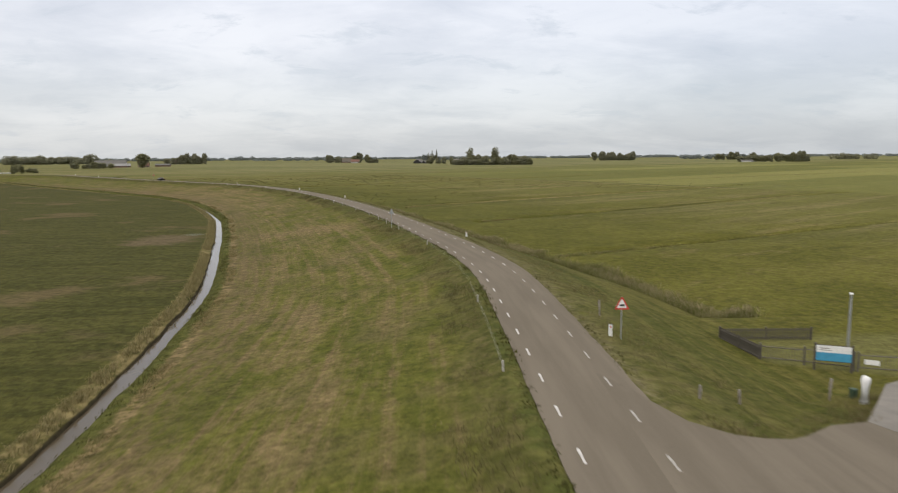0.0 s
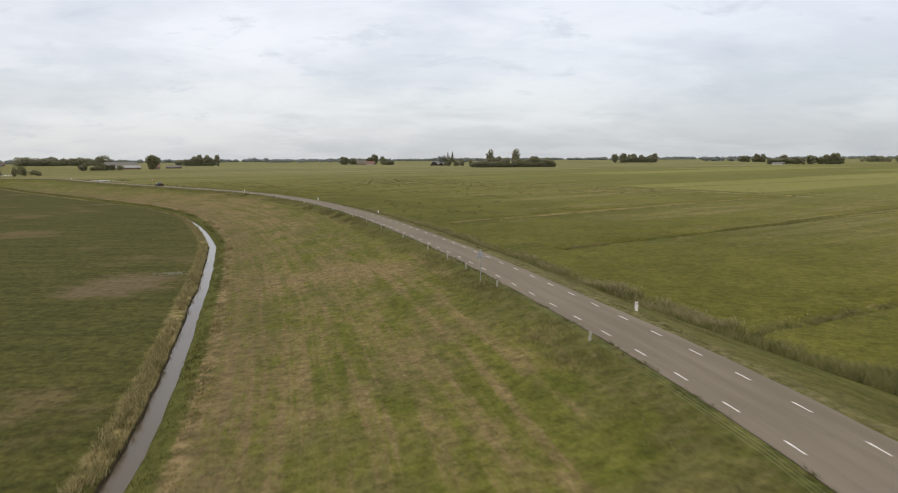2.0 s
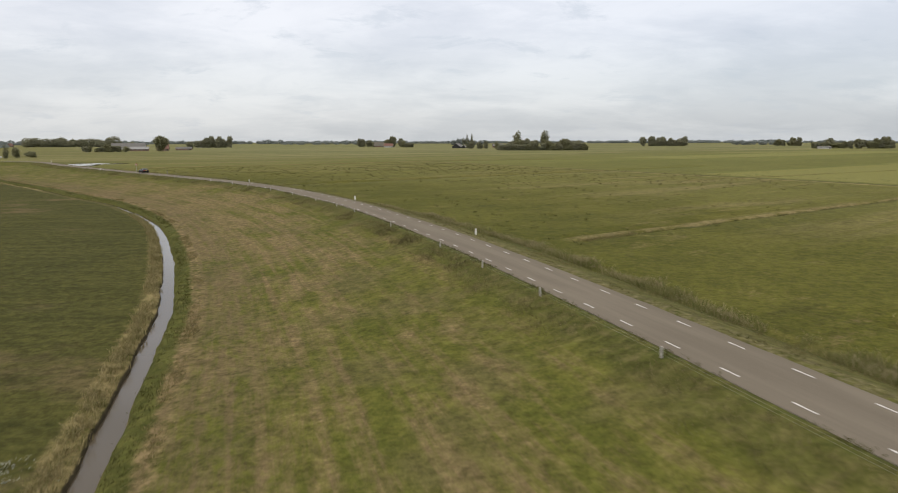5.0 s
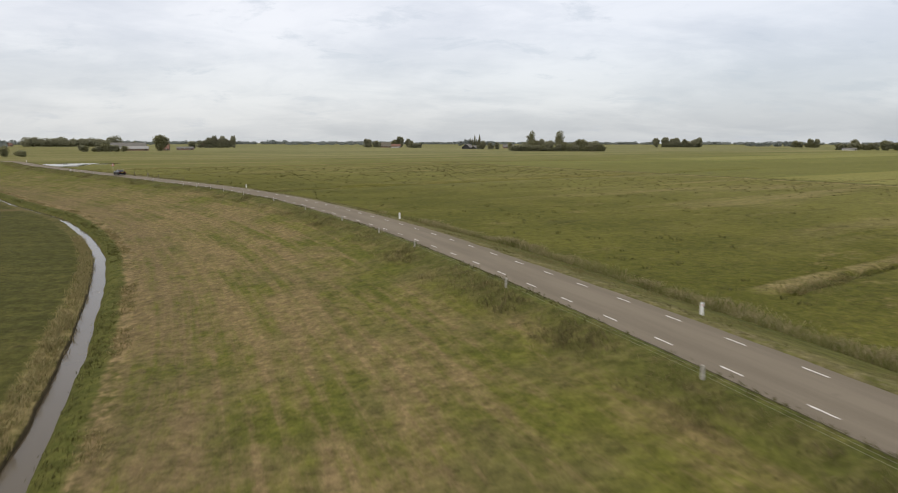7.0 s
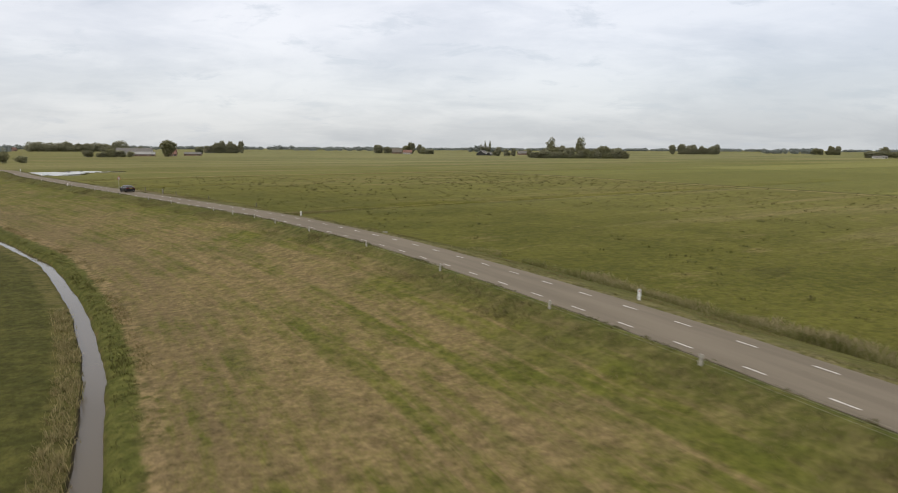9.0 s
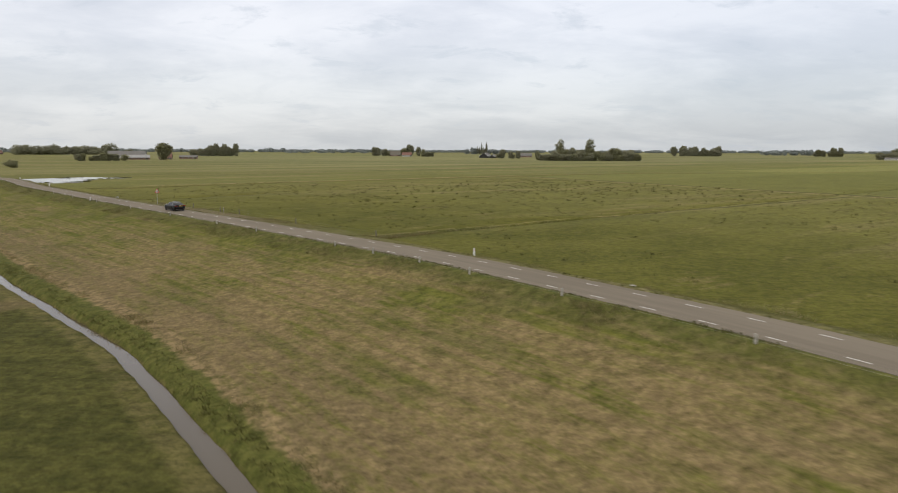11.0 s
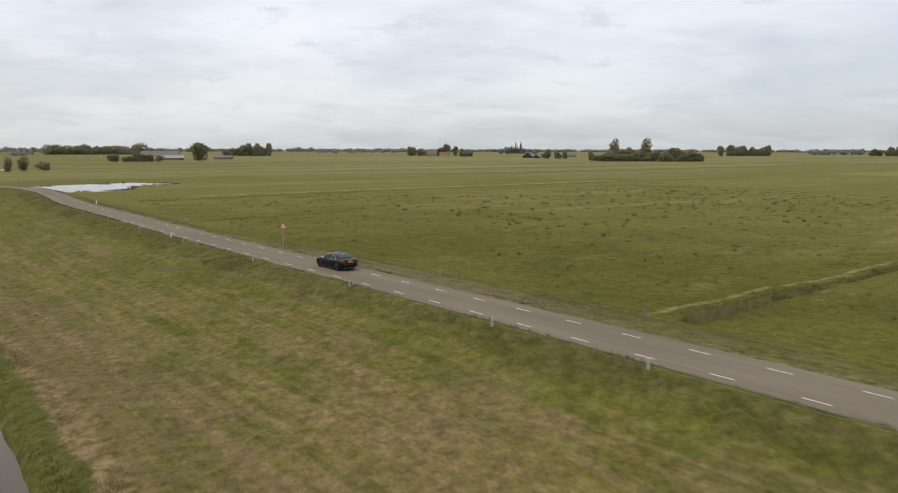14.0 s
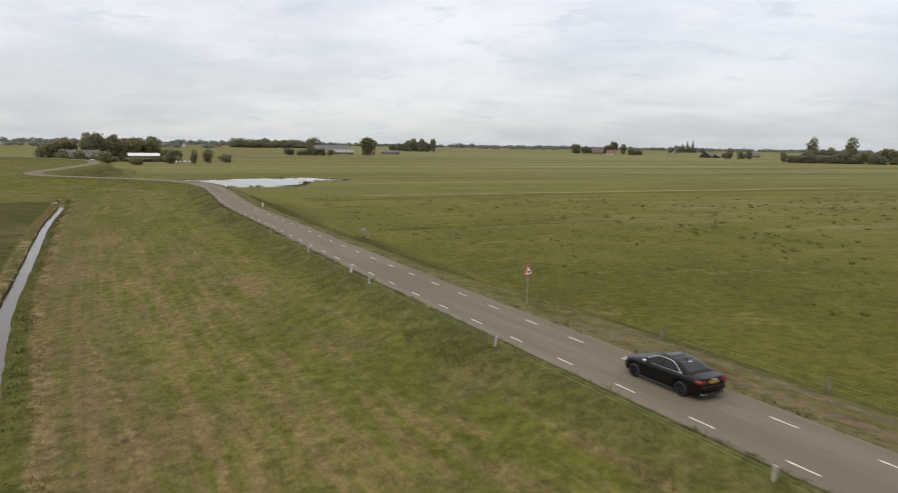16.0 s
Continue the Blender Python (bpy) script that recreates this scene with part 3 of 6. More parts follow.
def build_ground():
    from_pts, seen, level = [], set(), {}

    def add(x, y):
        key = (round(x * 8), round(y * 8))
        if key not in seen:
            seen.add(key)
            from_pts.append((x, y))

    for i in range(0, len(DITCH_P)):
        if i < 120 and i % 3:
            continue
        x, y = DITCH_P[i]
        hx, hy = DITCH_H[i]
        # each bank frays on its own
        fray = [0.16 * noise.noise((i * 0.21, q, 0)) + 0.10 * noise.noise((i * 0.63, q, 5)) for q in (3.0, 9.0)]
        for d in (-5.0, -3.0, -1.8, -1.2, -0.85, -0.6, -0.42, 0.42, 0.6, 0.85, 1.2, 1.8, 2.8, 4.4):
            w = fray[d > 0] * (1.0 if abs(d) < 1.5 else 0.4)
            if i % 2 and abs(d) > 2:
                continue
            q = (x + hy * (d + w), y - hx * (d + w))
            add(*q)
            level[(round(q[0], 3), round(q[1], 3))] = d
    near_ditch = set((round(x / 1.2), round(y / 1.2)) for x, y in from_pts)
    for i in range(0, len(ROAD_P), 3):
        x, y = ROAD_P[i]
        hx, hy = ROAD_H[i]
        re = right_edge(i)
        f = re + toe(i)
        for t in (-70, -55, -42, -34, -28, -24, -20.5, -18, -15.5, -13, -11, -9, -7, -5, -3.6, -2.4, -1.62, -1.22, LEFT_EDGE - 0.13, LEFT_EDGE + 0.03, re - 0.02, re + 0.13, re + 0.7, re + 1.6, re + 2.6, re + 4, re + 5.6, re + 7.4, f - 4, f - 2, f - 1.3, f - 0.7,
                  f, f + 0.7, f + 1.5, f + 3, f + 6, re + 22, re + 32, re + 46):
            px, py = x + hy * t, y - hx * t
            tt, _ = across(px, py, ROAD_P, ROAD_H)
            if abs(tt - t) > 1.0 or (round(px / 1.2), round(py / 1.2)) in near_ditch:
                continue
            add(px, py)
    dips = {}
    for (ax, ay), (bx, by) in FIELD_DITCHES:
        n = math.hypot(bx - ax, by - ay)
        hx, hy = (bx - ax) / n, (by - ay) / n
        for k in range(0, int(n), 4):
            for d in (-1.1, -0.5, 0.0, 0.5, 1.1):
                q = (ax + hx * k + hy * d, ay + hy * k - hx * d)
                add(*q)
                dips[(round(q[0], 3), round(q[1], 3))] = -0.55 if abs(d) < 0.3 else -0.40 if abs(d) < 0.9 else 0.06
    for x in range(-700, 700, 20):
        for y in range(-160, 900, 20):
            if np.min((ROAD_P[::8, 0] - x) ** 2 + (ROAD_P[::8, 1] - y) ** 2) > 55 ** 2 and np.min((DITCH_P[::8, 0] - x) ** 2 + (DITCH_P[::8, 1] - y) ** 2) > 14 ** 2:
                add(x + 0.1, y + 0.1)
    for x in range(-272, -204, 4):
        for y in range(458, 540, 4):
            add(x + 0.2, y + 0.2)
    for x in range(6, 44, 2):
        for y in range(4, 56, 2):
            add(x + 0.3, y + 0.3)
    for step, reach, inner in ((100, 2000, 850), (400, 4800, 2000)):
        for x in range(-reach, reach + 1, step):
            for y in range(-min(reach, 1200), reach + 1, step):
                if max(abs(x), abs(y - 300)) > inner:
                    add(x, y)
    from mathutils.geometry import delaunay_2d_cdt
    pts, _, faces, *_ = delaunay_2d_cdt([Vector(p) for p in from_pts], [], [], 0, 1e-4)
    verts, uv, bank = [], [], []
    for p in pts:
        t, i = across(p.x, p.y, ROAD_P, ROAD_H)
        z = height(p.x, p.y, level.get((round(p.x, 3), round(p.y, 3)))) + dips.get((round(p.x, 3), round(p.y, 3)), 0.0)
        if not LEFT_EDGE - 0.5 < t < right_edge(i) + 0.5:
            z += 0.10 * noise.noise((p.x * 0.13, p.y * 0.13, 0)) + 0.05 * noise.noise((p.x * 0.6, p.y * 0.6, 5))
        verts.append((p.x, p.y, z))
        d, j = across(p.x, p.y, DITCH_P, DITCH_H)
        if d < -0.5 and t < 0 and j < len(DITCH_P) - 2:
            t = min(t, -50.0)
        uv.append((i - S0, max(-90.0, min(120.0, t))))
        if j >= len(DITCH_P) - 2 and abs(d) > 2.5:
            d = 9.0
        d = level.get((round(p.x, 3), round(p.y, 3)), d)
        d = d if d < 0.6 else 0.6 + (d - 0.6) * bank_scale(j)
        bank.append((max(-9.0, min(9.0, d)), 0.0))
    ground = mesh_object("ground", verts, faces, GRASS, uv, bank=bank)
    return tagged(ground, "green pasture and mown dike slope with dried cut grass", "grassland", kind="structure")


build_ground()


def strip(name, line, head, left, right, z, mat, lo=0, hi=None, step=1, thick=0.0):
    """A ribbon along a line; left and right may be functions of the index."""
    hi = len(line) if hi is None else hi
    verts, faces, uv = [], [], []
    for n, i in enumerate(range(lo, hi, step)):
        a = left(i) if callable(left) else left
        b = right(i) if callable(right) else right
        zz = z(i) if callable(z) else z
        for d in (a, (a + b) / 2, b):
            verts.append((line[i, 0] + head[i, 1] * d, line[i, 1] - head[i, 0] * d, zz))
            uv.append((i - S0, d))
        if n:
            k = 3 * n
            faces += [(k - 3, k - 2, k + 1, k), (k - 2, k - 1, k + 2, k + 1)]
    if thick:
        n0 = len(verts)
        verts += [(x, y, zz - thick) for x, y, zz in verts]
        uv += uv
        rows = n0 // 3
        for r in range(rows - 1):
            a, b = 3 * r, 3 * r + 3
            faces += [(a, b, n0 + b, n0 + a), (a + 2, n0 + a + 2, n0 + b + 2, b + 2)]
    return mesh_object(name, verts, faces, mat, uv, smooth=False)


def ragged(i, seed):
    return 0.10 * noise.noise((i * 0.35, seed, 0)) + 0.05 * noise.noise((i * 1.3, seed, 4))


road = strip("road", ROAD_P, ROAD_H, lambda i: LEFT_EDGE + ragged(i, 1.0), lambda i: right_edge(i) + ragged(i, 7.0), 0.0, ASPHALT, thick=0.25)
tagged(road, "narrow grey-brown asphalt road with dashed white lines", "road", kind="structure")
ditch_water = strip("water", DITCH_P, DITCH_H, -0.95, 0.95, WATER_Z, WATER)
tagged(ditch_water, "still grey water in a narrow ditch", "water", kind="structure")


# ---- helpers for things ----
def thing(name, m, label, category, group="", kind=""):
    ob = new(name)
    ob.empty_display_size = 0.1
    ob.matrix_basis = m
    return tagged(ob, label, category, group, kind)


def part(name, bm, mat, parent, label="", smooth=False):
    me = bpy.data.meshes.new(name)
    if smooth:
        for f in bm.faces:
            f.smooth = True
    bm.to_mesh(me)
    bm.free()
    me.materials.append(mat)
    ob = new(name, me)
    ob.parent = parent
    if label:
        ob["label"] = label
    return ob


def box(x0, y0, z0, x1, y1, z1, bevel=0.0, bm=None):
    bm = bm or bmesh.new()
    m = Matrix.Translation(((x0 + x1) / 2, (y0 + y1) / 2, (z0 + z1) / 2)) @ Matrix.Diagonal((abs(x1 - x0), abs(y1 - y0), abs(z1 - z0), 1))
    r = bmesh.ops.create_cube(bm, size=1, matrix=m)
    if bevel:
        edges = list({e for v in r["verts"] for e in v.link_edges})
        bmesh.ops.bevel(bm, geom=edges, offset=bevel, segments=2, affect="EDGES", profile=0.5)
    return bm


def tube(points, radii, sides=8, bm=None, cap=True):
    """A round bar through the points, of the given radius at each."""
    bm = bm or bmesh.new()
    rings = []
    for k, p in enumerate(points):
        p = Vector(p)
        a = Vector(points[max(k - 1, 0)])
        b = Vector(points[min(k + 1, len(points) - 1)])
        q = (b - a).to_track_quat("Z", "Y")
        r = radii[k] if isinstance(radii, (list, tuple)) else radii
        rings.append([bm.verts.new(p + q @ Vector((r * math.cos(2 * math.pi * i / sides), r * math.sin(2 * math.pi * i / sides), 0))) for i in range(sides)])
    for u, v in zip(rings, rings[1:]):
        for i in range(sides):
            bm.faces.new((u[i], u[(i + 1) % sides], v[(i + 1) % sides], v[i]))
    if cap:
        bm.faces.new(rings[0][::-1])
        bm.faces.new(rings[-1])
    return bm


def plate(outline, thick, bm=None, plane="xz", off=0.0):
    """A flat plate with the given outline; the thickness runs along the third axis from off."""
    bm = bm or bmesh.new()

    def at(u, v, w):
        return (u, w, v) if plane == "xz" else (u, v, w) if plane == "xy" else (w, u, v)

    a = [bm.verts.new(at(u, v, off)) for u, v in outline]
    b = [bm.verts.new(at(u, v, off + thick)) for u, v in outline]
    n = len(a)
    bm.faces.new(a)
    bm.faces.new(b[::-1])
    for i in range(n):
        bm.faces.new((a[i], b[i], b[(i + 1) % n], a[(i + 1) % n]))
    bmesh.ops.recalc_face_normals(bm, faces=bm.faces)
    return bm


def beside(s, t, z=None):
    """World place s metres along the road's left line and t metres to its right."""
    k = max(0.0, min(len(ROAD_P) - 2.0, s + S0))
    i = int(k)
    p = ROAD_P[i] + (ROAD_P[i + 1] - ROAD_P[i]) * (k - i)
    h = ROAD_H[i]
    x, y = p[0] + h[1] * t, p[1] - h[0] * t
    return Vector((x, y, height(x, y) if z is None else z)), math.degrees(math.atan2(h[1], h[0]))


WOOD_GREY = plain("weathered_wood", (0.26, 0.23, 0.19), 0.85, vary=0.35, scale=5, bump=0.4)
WHITE = plain("white_plastic", (0.74, 0.73, 0.70), 0.5, vary=0.12, scale=4)
GALV = plain("galvanised_steel", (0.42, 0.43, 0.43), 0.45, 0.7, vary=0.2, scale=6)
RED = plain("red_sign_paint", (0.52, 0.045, 0.03), 0.45, vary=0.12)
DARK = plain("dark_paint", (0.018, 0.018, 0.018), 0.5, vary=0.2)
ALU_BACK = plain("bare_aluminium", (0.40, 0.40, 0.39), 0.5, 0.5, vary=0.15)

# dashed lines, four metres apart, laid 4 mm proud of the asphalt
def dash_mesh(mat):
    bm = bmesh.new()
    n = 6
    top = []
    for k in range(n + 1):
        u = -0.58 + 1.16 * k / n
        w = 0.047 * (1 + 0.12 * math.sin(5 * k + 1))
        top.append((bm.verts.new((u, -w, 0.004)), bm.verts.new((u, w, 0.004))))
    for a, b in zip(top, top[1:]):
        bm.faces.new((a[0], b[0], b[1], a[1]))
    me = bpy.data.meshes.new("dash")
    bm.to_mesh(me)
    bm.free()
    me.materials.append(mat)
    return me


DASH, DASH_WORN = dash_mesh(PAINT), dash_mesh(PAINT_WORN)
DASH_AT = (5, 10, 15, 20, 26, 32, 39, 44, 50, 57, 63, 67, 71, 76, 81, 86, 90)
for side, lag in ((0.0, (0.03, 0.09, 0.19, 0.29, 0.4, 0.5, 0.76, 0.87, 0.88, 0.94, 0.97, 1.05, 1.0, 1.07, 1.14, 1.3, 1.39)), (LANE, (-0.64, -0.57, -0.25, -0.44, -0.5, -0.45, -0.3, -0.12, -0.18, -0.18, -0.14, -0.13, -0.31, -0.26, -0.18, -0.1, -0.03))):
    for k in range(1, 125):
        s = 4.0 * k + float(np.interp(k, DASH_AT, lag))
        p, turn = beside(s, side, 0.002)
        ob = new("dash", DASH_WORN if side and k < 15 else DASH)
        ob.matrix_basis = pose(p.x, p.y, p.z, 0, 0, turn)
        ob.parent = road


# ---- plants ----
def leaf_material(name, a, b, c, rough=0.75):
    g = Nodes(name)
    r = g.island()
    col = g.mix(g.step(r, 0.0, 0.6), a, b)
    col = g.mix(g.step(r, 0.7, 1.0), col, c)
    col = g.mix(0.25, col, g.mix(g.random(), a, b))
    thin, both = g.t.nodes.new("ShaderNodeBsdfTranslucent"), g.t.nodes.new("ShaderNodeMixShader")
    both.inputs[0].default_value = 0.4
    g.t.links.new(col, thin.inputs[0])
    g.t.links.new(g.b.outputs[0], both.inputs[1])
    g.t.links.new(thin.outputs[0], both.inputs[2])
    g.t.links.new(both.outputs[0], g.out.inputs[0])
    return g.done(col, rough, spec=0.2)


REED = leaf_material("reed_blades", (0.115, 0.122, 0.034), (0.180, 0.174, 0.060), (0.360, 0.300, 0.160))
REED_TAN = leaf_material("dry_reed_blades", (0.130, 0.115, 0.038), (0.215, 0.175, 0.076), (0.320, 0.250, 0.130))
BANK_REED = leaf_material("tan_bank_reed", (0.125, 0.125, 0.036), (0.270, 0.222, 0.105), (0.390, 0.315, 0.170))
SEDGE = leaf_material("bank_sedge", (0.062, 0.063, 0.016), (0.084, 0.081, 0.023), (0.130, 0.112, 0.044))
TUFT = leaf_material("verge_tufts", (0.105, 0.098, 0.030), (0.165, 0.138, 0.060), (0.290, 0.225, 0.130))
RUSH = leaf_material("rush_tufts", (0.058, 0.060, 0.019), (0.082, 0.080, 0.026), (0.135, 0.115, 0.050))
PLUME = leaf_material("reed_plumes", (0.210, 0.180, 0.092), (0.300, 0.250, 0.135), (0.380, 0.320, 0.190))
# tree leaves lighter than life: the distance haze is put into their colour
LEAF_HAZE = leaf_material("hazed_tree_leaves", (0.178, 0.176, 0.094), (0.212, 0.208, 0.110), (0.256, 0.244, 0.136))
LEAF_DARK_HAZE = leaf_material("hazed_dark_tree_leaves", (0.202, 0.200, 0.124), (0.236, 0.232, 0.146), (0.280, 0.272, 0.176))
# paler grey-green for the horizon woods: more haze put into the colour
LEAF_FAR_HAZE = leaf_material("hazed_far_wood_leaves", (0.210, 0.232, 0.215), (0.240, 0.262, 0.242), (0.268, 0.288, 0.268), 0.9)
BARK = plain("bark", (0.090, 0.075, 0.055), 0.9, vary=0.4, scale=4, bump=0.5)


def blades(name, spots, mat, tall, wide, per, lean=0.35, spread=0.25, seed=1):
    """Tufts of bent blades at the spots (x, y, z, size), joined into one mesh."""
    rng = np.random.default_rng(seed)
    spots = np.asarray(spots, dtype=float)
    n = len(spots) * per
    base = np.repeat(spots, per, axis=0)
    size = base[:, 3] * rng.uniform(0.6, 1.15, n)
    root = base[:, :3] + np.stack([rng.normal(0, spread, n), rng.normal(0, spread, n), np.full(n, -0.04)], 1)
    az = rng.uniform(0, 2 * np.pi, n)
    side = np.stack([np.cos(az), np.sin(az), np.zeros(n)], 1) * (wide * size)[:, None]
    bend = rng.uniform(0, 2 * np.pi, n)
    tip = np.stack([np.cos(bend) * lean, np.sin(bend) * lean, np.ones(n)], 1) * (tall * size)[:, None]
    mid = root + tip * np.array((0.25, 0.25, 0.6))
    v = np.stack([root - side, root + side, mid + side * 0.8, mid - side * 0.8, root + tip], 1).reshape(-1, 3)
    k = np.arange(n) * 5
    quads = np.stack([k, k + 1, k + 2, k + 3], 1).tolist()
    tris = np.stack([k + 3, k + 2, k + 4], 1).tolist()
    return mesh_object(name, v.tolist(), quads + tris, mat)


def band(line, head, lo, hi, a, b, per_m2, size, seed, gap=0.0, gap_scale=0.08, shift=None):
    """Random spots in a band beside a line; gap thins it by noise."""
    rng = random.Random(seed)
    out = []
    count = int((hi - lo) * abs(b - a) * per_m2)
    for _ in range(count):
        k = rng.uniform(lo, hi - 1.01)
        i = int(k)
        d = rng.uniform(a, b) + (shift(i) if shift else 0.0)
        x = line[i, 0] + (line[i + 1, 0] - line[i, 0]) * (k - i) + head[i, 1] * d
        y = line[i, 1] + (line[i + 1, 1] - line[i, 1]) * (k - i) - head[i, 0] * d
        w = noise.noise((x * gap_scale, y * gap_scale, seed)) + 0.4 * noise.noise((x * 0.4, y * 0.4, seed))
        if w < gap:
            continue
        out.append((x, y, height(x, y), size * (0.7 + 0.6 * max(0.0, min(1.0, 0.5 + w)))))
    return out


ND, R1 = len(DITCH_P), S0 + 470
LO = S0 - 5
tagged(blades("ditch_reeds", band(DITCH_P, DITCH_H, 165, 392, -1.75, -0.72, 10, 1.0, 11, -0.35, 0.14) + band(DITCH_P, DITCH_H, 505, ND, -1.75, -0.72, 8, 0.8, 47, -0.2, 0.14), BANK_REED, 0.40, 0.020, 10, 0.7, 0.14, seed=2),
       "tan and green reeds along the water's edge", "reeds", kind="stuff")
tagged(blades("bank_sedge", band(DITCH_P, DITCH_H, 165, ND, 0.92, 1.9, 7, 1.0, 12, -0.5), SEDGE, 0.13, 0.016, 9, 0.5, 0.15, seed=3),
       "short bright green sedge on the ditch bank", "grass", kind="stuff")
tagged(blades("cut_hay", band(DITCH_P, DITCH_H, 165, ND, 2.0, 2.9, 9, 1.0, 13, -0.12, 0.2, lambda i: 1.85 / bank_scale(i) - 1.85), REED_TAN, 0.14, 0.018, 11, 1.3, 0.25, seed=4),
       "ragged row of dry cut grass above the bank", "hay", kind="stuff")
reed_spots = (band(ROAD_P, ROAD_H, S0 + 50, S0 + 96, RIGHT_EDGE - 0.9, RIGHT_EDGE + 0.9, 7, 0.95, 44, -0.6, 0.11, toe)
              + band(ROAD_P, ROAD_H, S0 + 50, S0 + 246, RIGHT_EDGE - 2.4, RIGHT_EDGE + 1.2, 8, 0.95, 14, -0.12, 0.11, toe)
              + band(ROAD_P, ROAD_H, S0 + 378, S0 + 482, RIGHT_EDGE - 3.0, RIGHT_EDGE + 0.8, 8, 0.9, 15, -0.2, 0.09, toe)
              + band(ROAD_P, ROAD_H, S0 + 305, S0 + 380, RIGHT_EDGE - 5.0, RIGHT_EDGE - 3.2, 6, 0.42, 21, -0.1, 0.12, toe)
              + band(ROAD_P, ROAD_H, S0 + 250, S0 + 259, RIGHT_EDGE + 0.5, RIGHT_EDGE + 2.5, 6, 0.6, 20, -0.3, 0.2, toe))
reed_spots = [(x, y, z, q * (0.62 + 0.75 * (0.5 + noise.noise((x * 0.21, y * 0.21, 8))))) for x, y, z, q in reed_spots]
reed_spots = [(x, y, z, q * (0.78 if y < 110 else 0.74)) for x, y, z, q in reed_spots]
tagged(blades("dike_reeds", reed_spots, REED, 1.12, 0.030, 11, 0.42, 0.4, seed=5), "tall grey-green reeds in the ditch below the dike", "reeds", kind="stuff")
plumes = [(x, y, z + 0.85 * q, q * 0.55) for x, y, z, q in reed_spots if noise.noise((x * 0.12, y * 0.12, 4)) > -0.08 and y < 262]
tagged(blades("reed_plumes", plumes, PLUME, 0.8, 0.05, 4, 0.8, 0.4, seed=25), "dry tan seed plumes on top of the reeds", "reeds", kind="stuff")
flower_rng = random.Random(31)
flowers = [(flower_rng.gauss(-39, 0.95), flower_rng.gauss(121.8, 0.8), FIELD_L, flower_rng.uniform(0.6, 1.2)) for _ in range(70)]
PETAL = leaf_material("white_petals", (0.30, 0.31, 0.24), (0.40, 0.40, 0.34), (0.52, 0.52, 0.46))
tagged(blades("white_flowers", flowers, PETAL, 0.14, 0.035, 3, 1.2, 0.10, seed=32), "patch of small white meadow flowers in the grass", "flowers", kind="stuff")
tagged(blades("verge_tufts", band(ROAD_P, ROAD_H, LO, R1, -4.2, LEFT_EDGE - 0.5, 4.5, 0.85, 16, -0.05, 0.2)
              + band(ROAD_P, ROAD_H, LO + 30, R1, RIGHT_EDGE + 0.9, RIGHT_EDGE + 5.0, 3, 0.8, 17, -0.1, 0.15), TUFT, 0.24, 0.010, 11, 0.7, 0.28, seed=6),
       "rough seeding grass tufts beside the road", "grass", kind="stuff")
WEED = leaf_material("verge_weeds", (0.072, 0.070, 0.023), (0.122, 0.102, 0.045), (0.250, 0.192, 0.110))
weeds = band(ROAD_P, ROAD_H, LO + 20, R1 - 60, -3.8, LEFT_EDGE - 0.75, 4, 0.8, 41, 0.08, 0.17) + band(ROAD_P, ROAD_H, LO + 150, S0 + 182, -3.4, -1.7, 4, 1.15, 42, 0.0, 0.2)
tagged(blades("verge_weeds", weeds, WEED, 0.27, 0.011, 11, 0.8, 0.26, seed=43), "dark unmown weeds with brown seed heads along the verge", "weeds", kind="stuff")
tagged(blades("edge_grass", band(ROAD_P, ROAD_H, LO, R1, LEFT_EDGE - 0.45, LEFT_EDGE + 0.06, 12, 0.8, 18, -0.3, 0.3)
              + band(ROAD_P, ROAD_H, LO + 30, R1, RIGHT_EDGE - 0.02, RIGHT_EDGE + 0.5, 8, 0.7, 19, -0.2, 0.3), SEDGE, 0.16, 0.03, 5, 0.6, 0.12, seed=7),
       "low green grass creeping over the asphalt's edge", "grass", kind="stuff")


def rushes():
    rng = random.Random(5)
    out = []
    ca, sa = math.cos(radians(36.5)), math.sin(radians(36.5))
    while len(out) < 3000:
        if len(out) < 420:
            u, v = rng.uniform(150, 290), rng.gauss(372, 34)
            size, bar = rng.uniform(0.7, 1.45), -0.6
        else:
            u, v = rng.uniform(100, 300), rng.uniform(150, 470)
            size, bar = rng.uniform(0.3, 1.0), -0.10
        x, y = ca * u - sa * v, sa * u + ca * v
        t, _ = across(x, y, ROAD_P, ROAD_H)
        w = noise.noise((x * 0.02, y * 0.02, 3)) + 0.6 * noise.noise((x * 0.09, y * 0.09, 6))
        if t > 24 and w > bar and not within(x, y, POND):
            out.append((x, y, FIELD_R, size))
    for (ax, ay), (bx, by) in FIELD_DITCHES:
        n = math.hypot(bx - ax, by - ay)
        for _ in range(int(n * 3.5)):
            k, d = rng.random() ** 1.3, rng.uniform(-0.75, 0.75)
            out.append((ax + (bx - ax) * k + (by - ay) / n * d, ay + (by - ay) * k - (bx - ax) / n * d, FIELD_R - 0.2, rng.uniform(0.3, 0.6)))
    for (ax, ay), (bx, by) in zip(POND, POND[1:] + POND[:1]):
        for _ in range(40):
            k = rng.random()
            if noise.noise((ax * 0.1 + k * 3, ay * 0.1, 2)) > -0.1:
                out.append((ax + (bx - ax) * k + rng.uniform(-1, 1), ay + (by - ay) * k + rng.uniform(-1, 1), FIELD_R, rng.uniform(0.6, 1.4)))
    return out


